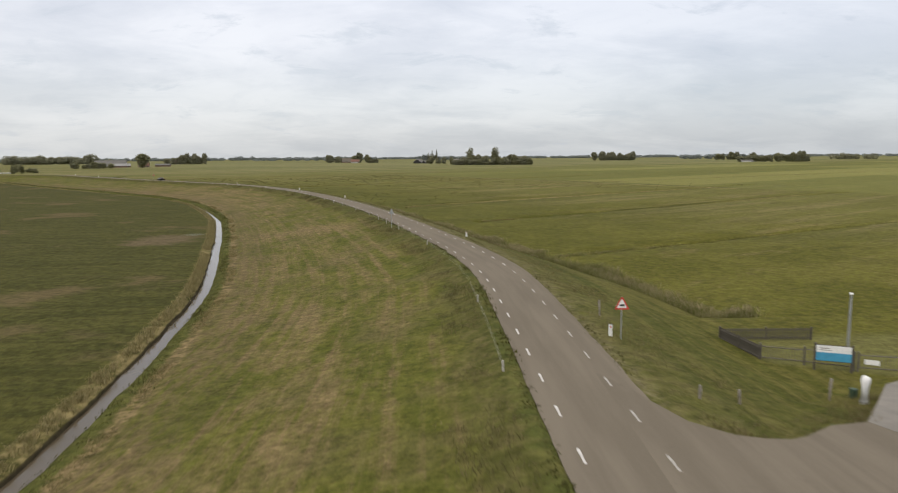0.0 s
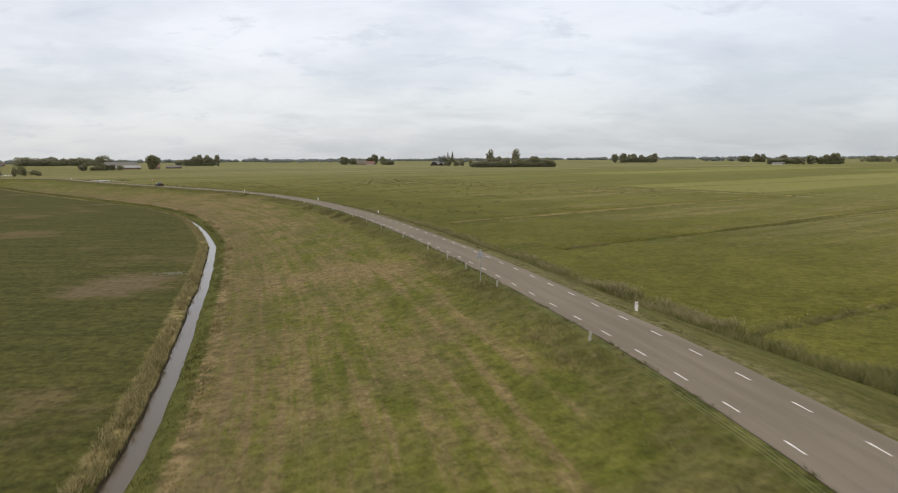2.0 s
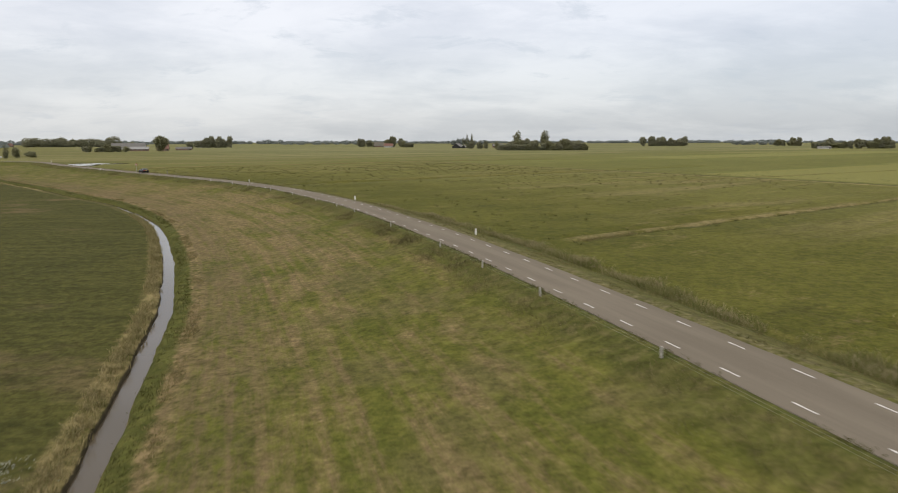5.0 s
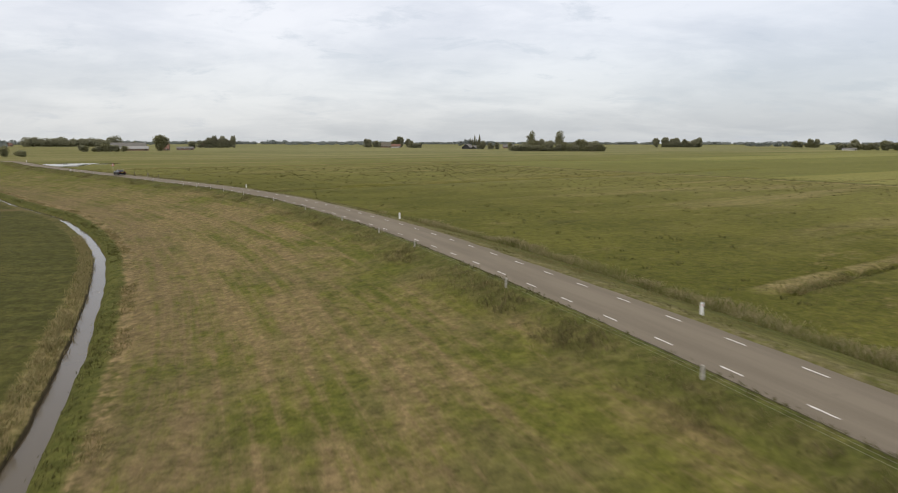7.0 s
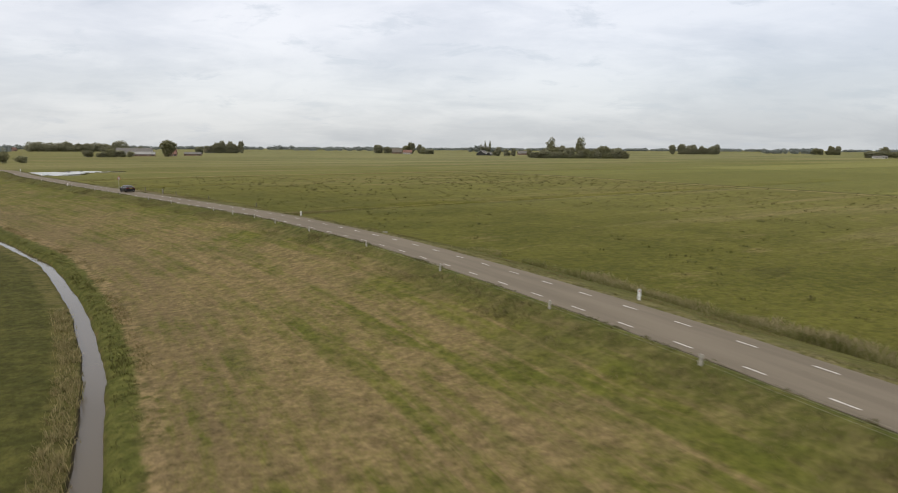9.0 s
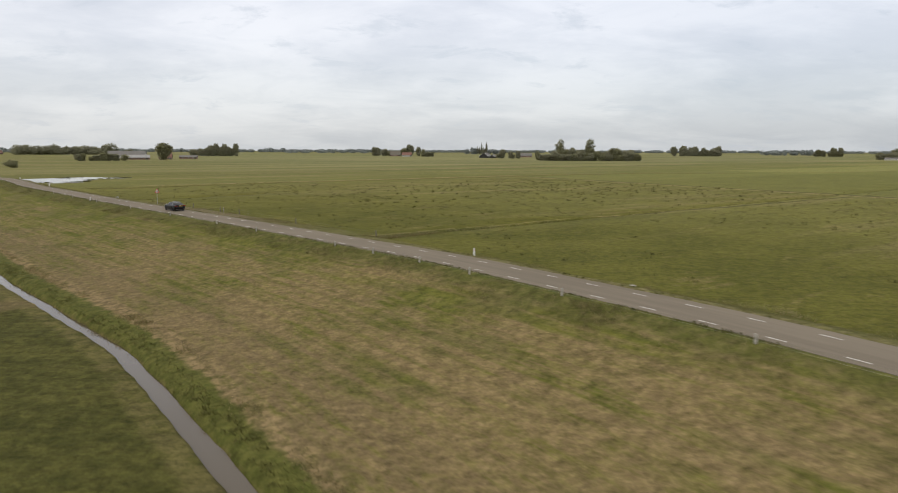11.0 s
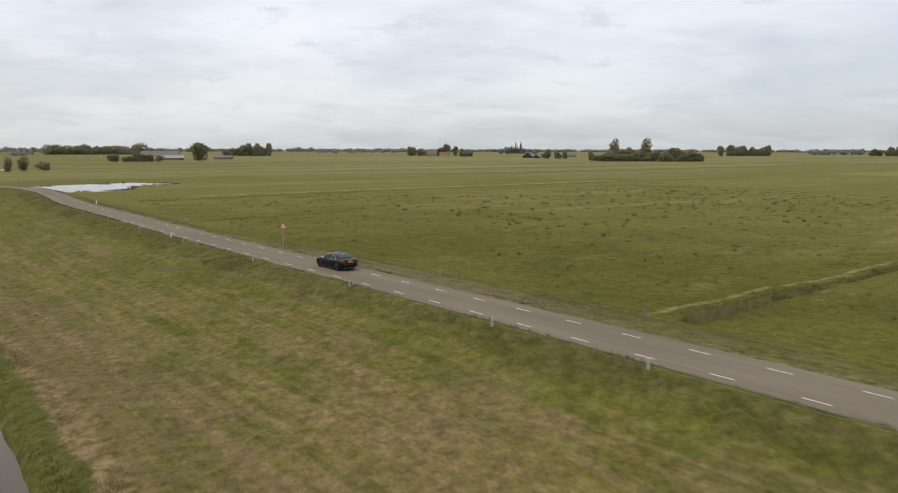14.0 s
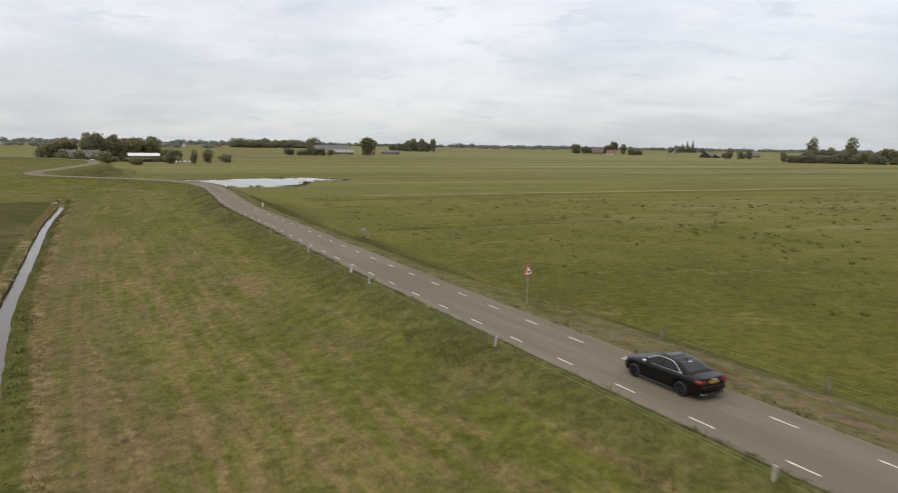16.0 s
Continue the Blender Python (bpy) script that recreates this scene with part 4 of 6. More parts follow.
def ditch_heads():
    """Reeds in the first stretch of each field drain."""
    rng = random.Random(6)
    out = []
    for ((ax, ay), (bx, by)), reach in zip(FIELD_DITCHES, (26, 9, 12, 10, 44)):
        n = math.hypot(bx - ax, by - ay)
        for _ in range(reach * 9):
            k, d = rng.random() ** 1.2 * reach / n, rng.gauss(0, 0.75)
            out.append((ax + (bx - ax) * k + (by - ay) / n * d, ay + (by - ay) * k - (bx - ax) / n * d, FIELD_R - 0.25, rng.uniform(0.45, 1.0) * (1 - 0.5 * k * n / reach)))
    return out


tagged(blades("drain_reeds", ditch_heads(), REED, 0.8, 0.024, 12, 0.4, seed=28), "tan-topped reeds in the narrow field drains", "reeds", kind="stuff")


def dry_lines():
    """Spots of dry grass along old tracks and parcel borders in the pasture."""
    rng = random.Random(9)
    out = []
    for (ax, ay), (bx, by), wide, per in (((-182, 429), (-140, 471), 0.9, 5), ((-140, 471), (-60, 531), 0.9, 4), ((-60, 531), (60, 610), 1.0, 3), ((-80, 302), (-70, 310), 1.6, 10), 
                                          ((-2, 190), (7, 197), 1.6, 8), ((13, 145), (22, 151), 1.3, 6), ((-1, 193), (110, 277), 0.7, 2), ((60, 330), (330, 500), 1.5, 2), ((-60, 560), (220, 640), 1.5, 2)):
        n = math.hypot(bx - ax, by - ay)
        for _ in range(int(n * per)):
            k, d = rng.random(), rng.gauss(0, wide * 0.6)
            out.append((ax + (bx - ax) * k + (by - ay) / n * d, ay + (by - ay) * k - (bx - ax) / n * d, FIELD_R, rng.uniform(0.6, 1.1)))
    return out


tagged(blades("reed_plumes", [(x, y, z + 0.5 * q, q * 0.5) for x, y, z, q in ditch_heads()[::2]], PLUME, 0.7, 0.05, 4, 0.8, 0.4, seed=29), "dry tan seed plumes over the field drains", "reeds", kind="stuff")
tagged(blades("dry_grass", dry_lines(), REED_TAN, 0.28, 0.02, 16, 0.9, 0.6, seed=18), "pale dry grass along old field borders", "grass", kind="stuff")
tagged(blades("rush_tufts", rushes(), RUSH, 0.42, 0.04, 12, 0.8, 0.30, seed=8), "dark rush tufts scattered over the pasture", "rushes", kind="stuff")

pond_bm = bmesh.new()
pond_bm.faces.new([pond_bm.verts.new((x, y, FIELD_R - 0.10)) for x, y in [(x + (x + 238) * 0.05, y + (y - 498) * 0.03) for x, y in POND]])
pond_me = bpy.data.meshes.new("water")
bmesh.ops.recalc_face_normals(pond_bm, faces=pond_bm.faces)
pond_bm.to_mesh(pond_me)
pond_bm.free()
pond_me.materials.append(WATER)
tagged(new("pond_water", pond_me), "pale still water of a shallow pond", "pond", kind="structure")


def crown_mesh(name, blobs, count, leaf, seed, mat):
    """Small leaf clumps spread through and over a set of blobs (x, y, z, rx, ry, rz)."""
    rng = np.random.default_rng(seed)
    blobs = np.asarray(blobs, dtype=float)
    vol = (blobs[:, 3] * blobs[:, 4] * blobs[:, 5]) ** 0.67
    pick = rng.choice(len(blobs), count, p=vol / vol.sum())
    d = rng.normal(0, 1, (count, 3))
    d /= np.linalg.norm(d, axis=1)[:, None]
    rad = rng.uniform(0.45, 1.06, count) ** 0.6
    c = blobs[pick, :3] + d * blobs[pick, 3:] * rad[:, None]
    nrm = d + np.array((0, 0, 0.5)) + rng.normal(0, 0.45, (count, 3))
    nrm /= np.linalg.norm(nrm, axis=1)[:, None]
    a = np.cross(nrm, rng.normal(0, 1, (count, 3)))
    a /= np.linalg.norm(a, axis=1)[:, None]
    b = np.cross(nrm, a)
    s = leaf * rng.uniform(0.5, 1.2, (count, 1))
    v = np.stack([c - a * s, c - b * s * 0.7 + nrm * s * 0.25, c + a * s, c + b * s * 0.7 + nrm * s * 0.2], 1).reshape(-1, 3)
    k = np.arange(count) * 4
    me = bpy.data.meshes.new(name)
    me.from_pydata(v.tolist(), [], np.stack([k, k + 1, k + 2, k + 3], 1).tolist())
    me.materials.append(mat)
    return me


def make_tree(tall, wide, shape, seed, mat, label, category="tree", leaf=None, count=1700):
    """A tree of its own height and width: bent trunk with limbs, and a crown of clumps."""
    rng = random.Random(seed)
    ob = thing("tree" if category == "tree" else "shrub", pose(0, 0, 0), label, category)
    r = tall * 0.022 + 0.08
    low = 0.10 if category == "shrub" else 0.28 if shape != "column" else 0.12
    bm = bmesh.new()
    pts = [(rng.uniform(-1, 1) * 0.02 * tall * k, rng.uniform(-1, 1) * 0.02 * tall * k, tall * 0.82 * k / 5) for k in range(6)]
    pts[0] = (0, 0, -0.3)
    tube(pts, [r * (1 - 0.15 * k) for k in range(6)], 7, bm)
    blobs = []
    limbs = 9 if shape == "round" else 7
    for k in range(limbs):
        az = 2 * math.pi * (k / limbs) + rng.uniform(-0.4, 0.4)
        h0 = tall * rng.uniform(low, 0.6)
        out = wide * 0.5 * rng.uniform(0.3, 0.62) * (0.6 if shape == "column" else 1)
        h1 = min(tall * 0.68, h0 + out * rng.uniform(0.4, 1.0) + 0.06 * tall)
        a, b = (0.0, 0.0, h0), (out * math.cos(az), out * math.sin(az), h1)
        m = (out * 0.55 * math.cos(az), out * 0.55 * math.sin(az), (h0 + h1) / 2 - 0.02 * tall)
        tube([a, m, b], [r * 0.45, r * 0.3, r * 0.12], 5, bm)
        q = wide * rng.uniform(0.17, 0.27)
        blobs.append((*b, q, q, q * rng.uniform(0.7, 1.0)))
        if rng.random() < 0.6:
            blobs.append((b[0] * 0.8 + rng.uniform(-1, 1), b[1] * 0.8 + rng.uniform(-1, 1), max(q, h1 - tall * 0.2), q * 0.8, q * 0.8, q * 0.7))
    if shape == "round":
        for k in range(6):
            az = rng.uniform(0, 6.3)
            o = wide * rng.uniform(0.0, 0.17)
            q = wide * rng.uniform(0.17, 0.27)
            blobs.append((o * math.cos(az), o * math.sin(az), tall - q * rng.uniform(0.9, 1.6), q, q, q * 0.85))
    elif shape == "tall":
        for k in range(7):
            q = wide * rng.uniform(0.26, 0.38) * (1 - 0.05 * k)
            blobs.append((rng.uniform(-1, 1) * wide * 0.14, rng.uniform(-1, 1) * wide * 0.14, tall * (0.20 + 0.73 * k / 6) - (q * 0.6 if k == 6 else 0), q, q, q * 1.1))
    elif shape == "column":
        for k in range(9):
            q = wide * 0.42 * math.sin(math.pi * (0.12 + 0.82 * k / 8)) + 0.15
            blobs.append((rng.uniform(-1, 1) * 0.05 * wide, rng.uniform(-1, 1) * 0.05 * wide, tall * (0.1 + 0.85 * k / 8), q, q, tall * 0.09))
    if shape != "column":
        for k in range(8):
            az, o, q = rng.uniform(0, 6.3), wide * rng.uniform(0.08, 0.26), wide * rng.uniform(0.17, 0.24)
            blobs.append((o * math.cos(az), o * math.sin(az), max(q * 0.75, tall * rng.uniform(0.12, 0.4)), q, q, q * 0.9))
    part("trunk", bm, BARK, ob)
    crown = new("crown", crown_mesh("crown", blobs, count, leaf or 0.042 * wide + 0.16, seed, mat))
    crown.parent = ob
    return ob


TREES = {
    "oak": [make_tree(14, 13, "round", s, LEAF_HAZE, "broad round-crowned tree in full dark green leaf") for s in (3, 9)],
    "ash": [make_tree(16, 9, "tall", s, LEAF_HAZE, "tall full-leaved tree with a rounded top") for s in (5, 12)],
    "dark": [make_tree(12, 10, "round", s, LEAF_DARK_HAZE, "dense dark green farmyard tree") for s in (21, 27)],
    "poplar": [make_tree(17, 4.5, "column", 31, LEAF_DARK_HAZE, "slim upright poplar with a narrow crown")],
    "shrub": [make_tree(5, 6, "round", s, LEAF_HAZE, "bushy green shrub in leaf at the field's edge", "shrub", count=700) for s in (41, 44)],
}
SIZE = {"oak": (14, 13), "ash": (16, 9), "dark": (12, 10), "poplar": (17, 4.5), "shrub": (5, 6)}
planted = {}


def plant(kind, x, y, tall, wide, group, z=None):
    """One more tree of a kind, at its own height, width and turn."""
    made = planted.setdefault(kind, [0])
    source = TREES[kind][made[0] % len(TREES[kind])]
    h, w = SIZE[kind]
    z = FIELD_R - 0.05 if z is None else z
    m = pose(x, y, z, 0, 0, (made[0] * 77 + 13) % 360) @ Matrix.Diagonal((wide / w, wide / w, tall / h, 1))
    if made[0] < len(TREES[kind]):
        ob = source
        ob.matrix_basis = m
    else:
        ob = copy_thing(source, m)
        ob.matrix_basis = m
    made[0] += 1
    tagged(ob, group=group)
    return ob


def row_of_trees(kinds, a, b, n, tall, wide, group, seed, deep=6.0):
    rng = random.Random(seed)
    for k in range(n):
        u = (k + 0.5) / n + rng.uniform(-0.3, 0.3) / n
        x, y = a[0] + (b[0] - a[0]) * u, a[1] + (b[1] - a[1]) * u
        plant(rng.choice(kinds), x + rng.uniform(-1, 1) * deep, y + rng.uniform(-1, 1) * deep, tall * rng.choice((0.62, 0.74, 0.85, 0.96, 1.08, 1.22)) * rng.uniform(0.95, 1.05), wide * rng.uniform(0.85, 1.15), group)


# trees round the farm with the white shed, near the far bends
G1 = "trees round the near farm"
for x, y, h, w in ((-466, 662, 16, 15), (-457, 670, 19, 12), (-447, 666, 19.5, 14), (-440, 674, 18, 12), (-430, 680, 16.5, 15), (-421.5, 688, 17, 16), (-478, 672, 14, 14), (-434, 692, 16, 13), (-450, 682, 17, 14),
                   (-490, 676, 11, 13), (-463, 680, 16, 14), (-414, 696, 8.5, 12), (-472, 656, 13, 15), (-405, 691, 8, 11), (-483, 662, 11, 13), (-444, 690, 15.5, 14), (-436, 684, 15.5, 15), (-427, 690, 15, 15), (-470, 690, 14, 15), (-458, 688, 15, 15)):
    plant("ash" if w < 11 else "oak", x, y, h, w, G1)
for x, y, h, w in ((-516, 694, 7, 15), (-500, 680, 8, 11), (-488, 666, 8, 10), (-390, 604, 8, 12), (-397, 612, 6.5, 9), (-377, 615, 5.5, 10), (-384, 623, 5, 8), (-376, 644, 9, 9), (-407, 628, 5, 8)):
    plant("shrub", x, y, h, w, "shrubs round the near farm")
for x, y, h, w in ((-366, 653, 9.2, 6.2), (-367, 668, 8.8, 7), (-365, 687, 4.8, 9), (-402, 725, 9, 8), (-390, 727, 5, 13), (-440, 643, 7.5, 10), (-447, 638, 6, 8), (-433, 650, 6.5, 8), (-455, 645, 8, 9), (-413, 659, 3.2, 6), (-408, 665, 3.6, 7), (-425, 655, 3.6, 6), (-434, 676, 7, 10), (-441, 668, 7.5, 11), (-425, 684, 7.5, 11), (-417, 690, 6.5, 10), (-452, 660, 7, 11), (-462, 652, 6, 10), (-399, 680, 4.5, 8), (-403, 674, 4, 7), (-393, 676, 3.4, 7), (-418, 659, 3.0, 7), (-411, 664, 3.3, 8), (-405, 668, 3.0, 7), (-398, 672, 3.6, 7)):
    plant("shrub", x, y, h, w, "shrubs in the meadow")
# the farm with the great round tree
plant("oak", -391.6, 1022, 21.5, 24, "trees of the long farm")
row_of_trees(["dark", "shrub"], (-458, 960), (-414, 972), 11, 8.5, 10, "trees of the long farm", 1, 5)
plant("dark", -470, 1347, 13.5, 17, "trees of the long farm")
row_of_trees(["dark"], (-500, 1480), (-447, 1498), 14, 19.5, 15, "grove behind the long farm", 2, 7)
# the farm in the middle distance
row_of_trees(["dark"], (-202, 1600), (-174, 1606), 6, 15, 13, "trees of the middle farm", 3, 4)
row_of_trees(["oak", "dark"], (-148, 1590), (-113, 1588), 6, 20, 15, "trees of the middle farm", 4, 5)
row_of_trees(["dark", "shrub"], (-106, 1485), (-82, 1486), 6, 12, 11, "trees of the middle farm", 5, 4)
row_of_trees(["dark"], (16, 1281), (31, 1279), 3, 12.5, 9, "trees of the black barn", 6, 3)
row_of_trees(["dark"], (35, 1263), (53, 1262), 4, 11, 9, "trees of the black barn", 7, 3)
# the grove with the two tall trees
plant("ash", 82, 1091, 27, 15, "trees of the tall grove")
plant("ash", 121.7, 1100, 27.5, 16.5, "trees of the tall grove")
for x, y, tall, wide in ((82, 1084, 15, 14), (121, 1092, 16, 14), (101, 1078, 14, 14)):
    plant("oak", x, y, tall, wide, "trees of the tall grove")
plant("shrub", 52.9, 1084, 12.5, 9.5, "trees of the tall grove")
row_of_trees(["dark", "dark", "oak"], (62, 1062), (168, 1050), 31, 13.5, 13, "trees of the tall grove", 8, 8)
row_of_trees(["shrub", "dark"], (58, 1056), (170, 1044), 18, 8.5, 11, "trees of the tall grove", 18, 3)
row_of_trees(["dark"], (436, 1726), (532, 1712), 22, 18.5, 16, "grove in the open fields", 9, 8)
row_of_trees(["dark", "oak"], (735, 1703), (785, 1686), 11, 16.5, 14, "far grove with gaps", 10, 8)
row_of_trees(["dark", "oak"], (562, 1200), (672, 1176), 22, 15.5, 15, "grove beside the white sheds", 11, 9)
row_of_trees(["poplar"], (34, 2190), (62, 2200), 7, 27, 7, "row of poplars", 12, 2)


def woods(name, a, b, n, tall, wide, leaf, seed, label, deep=30.0, per=60):
    """A far wood: rounded crowns of uneven height, merged into one mass of clumps."""
    rng = random.Random(seed)
    blobs = []
    for k in range(n):
        u = (k + rng.random()) / n
        x, y = a[0] + (b[0] - a[0]) * u, a[1] + (b[1] - a[1]) * u
        h = tall * (0.72 + 0.55 * noise.noise((u * n * 0.15, seed, 0)) + rng.uniform(-0.12, 0.14))
        w = wide * rng.uniform(0.7, 1.2)
        blobs.append((x + rng.uniform(-1, 1) * deep, y + rng.uniform(-1, 1) * deep, FIELD_R + h * 0.5, w * 0.5, w * 0.5, h * 0.52))
    # big clumps are the farthest woods: leaf colour with more haze painted in
    ob = new(name, crown_mesh(name, blobs, n * per, leaf, seed, LEAF_FAR_HAZE if leaf > 2.0 else LEAF_DARK_HAZE))
    return tagged(ob, label, "woodland", kind="stuff")


FAR = "far belt of trees on the horizon"
woods("far_wood", (-948, 1662), (-880, 1720), 20, 23, 24, 1.9, 51, "dense wood beyond the meadows", 10, 260)
woods("far_wood", (-880, 1705), (-790, 1758), 24, 23, 25, 1.9, 52, "dense wood beyond the meadows", 10, 260)
woods("far_wood", (-800, 1765), (-765, 1780), 8, 15, 14, 1.9, 53, "dense wood beyond the meadows", 8, 150)
woods("far_wood", (0, 2190), (110, 2230), 18, 17, 15, 2.1, 54, "low wood behind the black barn", 12, 100)
woods("far_wood", (770, 2035), (890, 2000), 18, 16, 14, 2.1, 55, FAR, 12, 100)
woods("far_wood", (930, 1550), (1000, 1510), 12, 16, 14, 1.9, 56, FAR, 10, 120)
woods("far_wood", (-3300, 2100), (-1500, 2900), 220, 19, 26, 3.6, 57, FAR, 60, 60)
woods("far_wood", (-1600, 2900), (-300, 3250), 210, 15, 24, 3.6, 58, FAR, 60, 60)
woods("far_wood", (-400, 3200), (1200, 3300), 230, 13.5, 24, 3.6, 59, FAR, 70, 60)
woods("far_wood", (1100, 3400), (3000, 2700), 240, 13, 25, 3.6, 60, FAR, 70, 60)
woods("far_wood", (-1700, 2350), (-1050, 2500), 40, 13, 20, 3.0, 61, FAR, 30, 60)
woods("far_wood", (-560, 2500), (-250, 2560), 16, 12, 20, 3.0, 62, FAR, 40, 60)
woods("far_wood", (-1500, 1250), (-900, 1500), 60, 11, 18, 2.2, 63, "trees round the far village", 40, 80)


# ---- the car ----
def car_paint():
    g = Nodes("black_car_paint")
    ob = g.coord("Object")
    dust = g.step(g.noise(ob, 3.0, 5, 0.7), 0.45, 0.8)
    g.b.inputs["Coat Weight"].default_value, g.b.inputs["Coat Roughness"].default_value = 0.12, 0.05
    return g.done(g.mix(g.math("MULTIPLY", dust, 0.25), (0.004, 0.004, 0.004), (0.014, 0.012, 0.009)), 0.3, 0.0, 0.2)


CAR_BLACK = car_paint()
TINT = plain("tinted_glass", (0.008, 0.008, 0.008), 0.08, vary=0.1, bump=0, spec=0.4)
CHROME = plain("chrome_trim", (0.86, 0.86, 0.84), 0.3, 1.0, vary=0.08, bump=0)
CAR_TRIM = plain("dull_car_trim", (0.10, 0.10, 0.095), 0.5, 0.3, vary=0.15)
RUBBER = plain("tyre_rubber", (0.022, 0.021, 0.020), 0.85, vary=0.3, scale=8)
RIM = plain("black_alloy", (0.020, 0.020, 0.021), 0.35, 0.6, vary=0.2)
TAIL = plain("red_lamp_lens", (0.26, 0.016, 0.012), 0.15, vary=0.15, bump=0, spec=0.7)
LENS = plain("clear_lamp_lens", (0.55, 0.55, 0.54), 0.12, vary=0.15, bump=0, spec=0.7)
YELLOW = plain("yellow_plate", (0.72, 0.44, 0.03), 0.5, vary=0.1)
MATT_BLACK = plain("black_plastic", (0.016, 0.016, 0.016), 0.65, vary=0.25)


def build_car(m):
    car = thing("car", m, "black four-door saloon car with tinted windows on the asphalt", "car")

    def at(x, xs, ys):
        return float(np.interp(x, xs, ys))

    def half(x):
        return at(x, (-2.42, -2.38, -2.2, -1.8, -1.0, 0, 1.0, 1.6, 1.95, 2.15, 2.25, 2.29), (0.66, 0.77, 0.85, 0.895, 0.905, 0.90, 0.905, 0.90, 0.85, 0.74, 0.55, 0.42))

    def deck(x):
        return at(x, (-2.42, -2.40, -2.36, -1.75, -1.5, 0.9, 1.3, 1.8, 2.1, 2.22, 2.29), (0.70, 0.95, 1.0, 1.025, 1.0, 0.985, 0.955, 0.87, 0.77, 0.68, 0.56))

    def shoulder(x):
        return at(x, (-2.42, -2.38, -2.2, -1.5, 0, 1.0, 1.6, 2.0, 2.2, 2.29), (0.62, 0.86, 0.92, 0.93, 0.90, 0.885, 0.83, 0.74, 0.63, 0.52))

    def low(x):
        return at(x, (-2.42, -2.3, -2.0, 0, 2.0, 2.2, 2.29), (0.44, 0.30, 0.24, 0.18, 0.20, 0.24, 0.36))

    AX, RAD = 1.405, 0.36
    bm = bmesh.new()
    rows = []
    for k in range(119):
        x = -2.42 + 4.71 * k / 118
        w, zt, zs, zb = half(x), deck(x), shoulder(x), low(x)
        a = zb
        for ax in (-AX, AX):
            if abs(x - ax) < RAD + 0.02:
                a = max(a, 0.335 + math.sqrt(max(0.0, (RAD + 0.02) ** 2 - (x - ax) ** 2)))
        b = max(zb, a if a > zb + 0.02 else zb)
        prof = [(0, b), (0.7 * w, b), (0.965 * w, b + (0.0 if a > zb else 0.05)), (w, a + (zs - a) * 0.35), (1.0 * w, a + (zs - a) * 0.6), (0.985 * w, a + (zs - a) * 0.86),
                (0.955 * w, zs), (0.87 * w, zs + (zt - zs) * 0.65), (0.5 * w, zt), (0, zt + 0.012)]
        ring = [bm.verts.new((x, y, z)) for y, z in prof] + [bm.verts.new((x, -y, z)) for y, z in prof[-2:0:-1]]
        rows.append(ring)
    n = len(rows[0])
    for u, v in zip(rows, rows[1:]):
        for i in range(n):
            bm.faces.new((u[i], v[i], v[(i + 1) % n], u[(i + 1) % n]))
    bm.faces.new(rows[0])
    bm.faces.new(rows[-1][::-1])
    bmesh.ops.recalc_face_normals(bm, faces=bm.faces)
    part("body", bm, CAR_BLACK, car, smooth=True)

    def roof(x):
        return at(x, (-1.78, -1.6, -1.35, -1.05, -0.7, -0.35, 0.0, 0.2, 0.45, 0.75, 1.02), (1.02, 1.10, 1.215, 1.325, 1.385, 1.405, 1.395, 1.365, 1.27, 1.13, 0.98))

    def skin(x, v, off=0.0):
        """A point of the cabin's left side: v runs from the belt line (0) to the roof's middle (1)."""
        zr, w = roof(x), half(x)
        yb = 0.87 * w
        rise = max(0.0, min(1.0, (zr - 0.98) / 0.42))
        yt = yb + (0.575 - yb) * rise ** 0.8
        z0 = shoulder(x) + 0.02
        pts = ((yb, z0), (yb + (yt + 0.04 - yb) * 0.5 + 0.012, z0 + (zr - 0.05 - z0) * 0.52), (yt + 0.035, zr - 0.045), (yt - 0.03, zr - 0.008), (yt * 0.5, zr + 0.008), (0, zr + 0.014))
        vs = (0, 0.30, 0.56, 0.64, 0.82, 1.0)
        y, z = at(v, vs, [p[0] for p in pts]), at(v, vs, [p[1] for p in pts])
        out = 1.0 if v < 0.56 else max(0.0, (0.8 - v) / 0.3)
        return Vector((x, y + off * out, z + off * (1.2 - out)))

    vs = (0, 0.15, 0.30, 0.43, 0.56, 0.60, 0.64, 0.73, 0.82, 0.91, 1.0)
    bm = bmesh.new()
    rows = []
    for k in range(41):
        x = -1.78 + 2.80 * k / 40
        left = [skin(x, v) for v in vs]
        rows.append([bm.verts.new(p) for p in left] + [bm.verts.new((p.x, -p.y, p.z)) for p in left[-2::-1]])
    for u, v in zip(rows, rows[1:]):
        for i in range(len(u) - 1):
            bm.faces.new((u[i], u[i + 1], v[i + 1], v[i]))
    bm.faces.new(rows[0][::-1])
    bm.faces.new(rows[-1])
    bmesh.ops.recalc_face_normals(bm, faces=bm.faces)
    part("cabin", bm, CAR_BLACK, car, smooth=True)

    def pane(name, x0, x1, v0, v1, side, both=False, mat=TINT, off=0.006, label=""):
        bm = bmesh.new()
        rows = []
        for k in range(13):
            x = x0 + (x1 - x0) * k / 12
            ps = [skin(x, v0 + (v1 - v0) * j / 6, off) for j in range(7)]
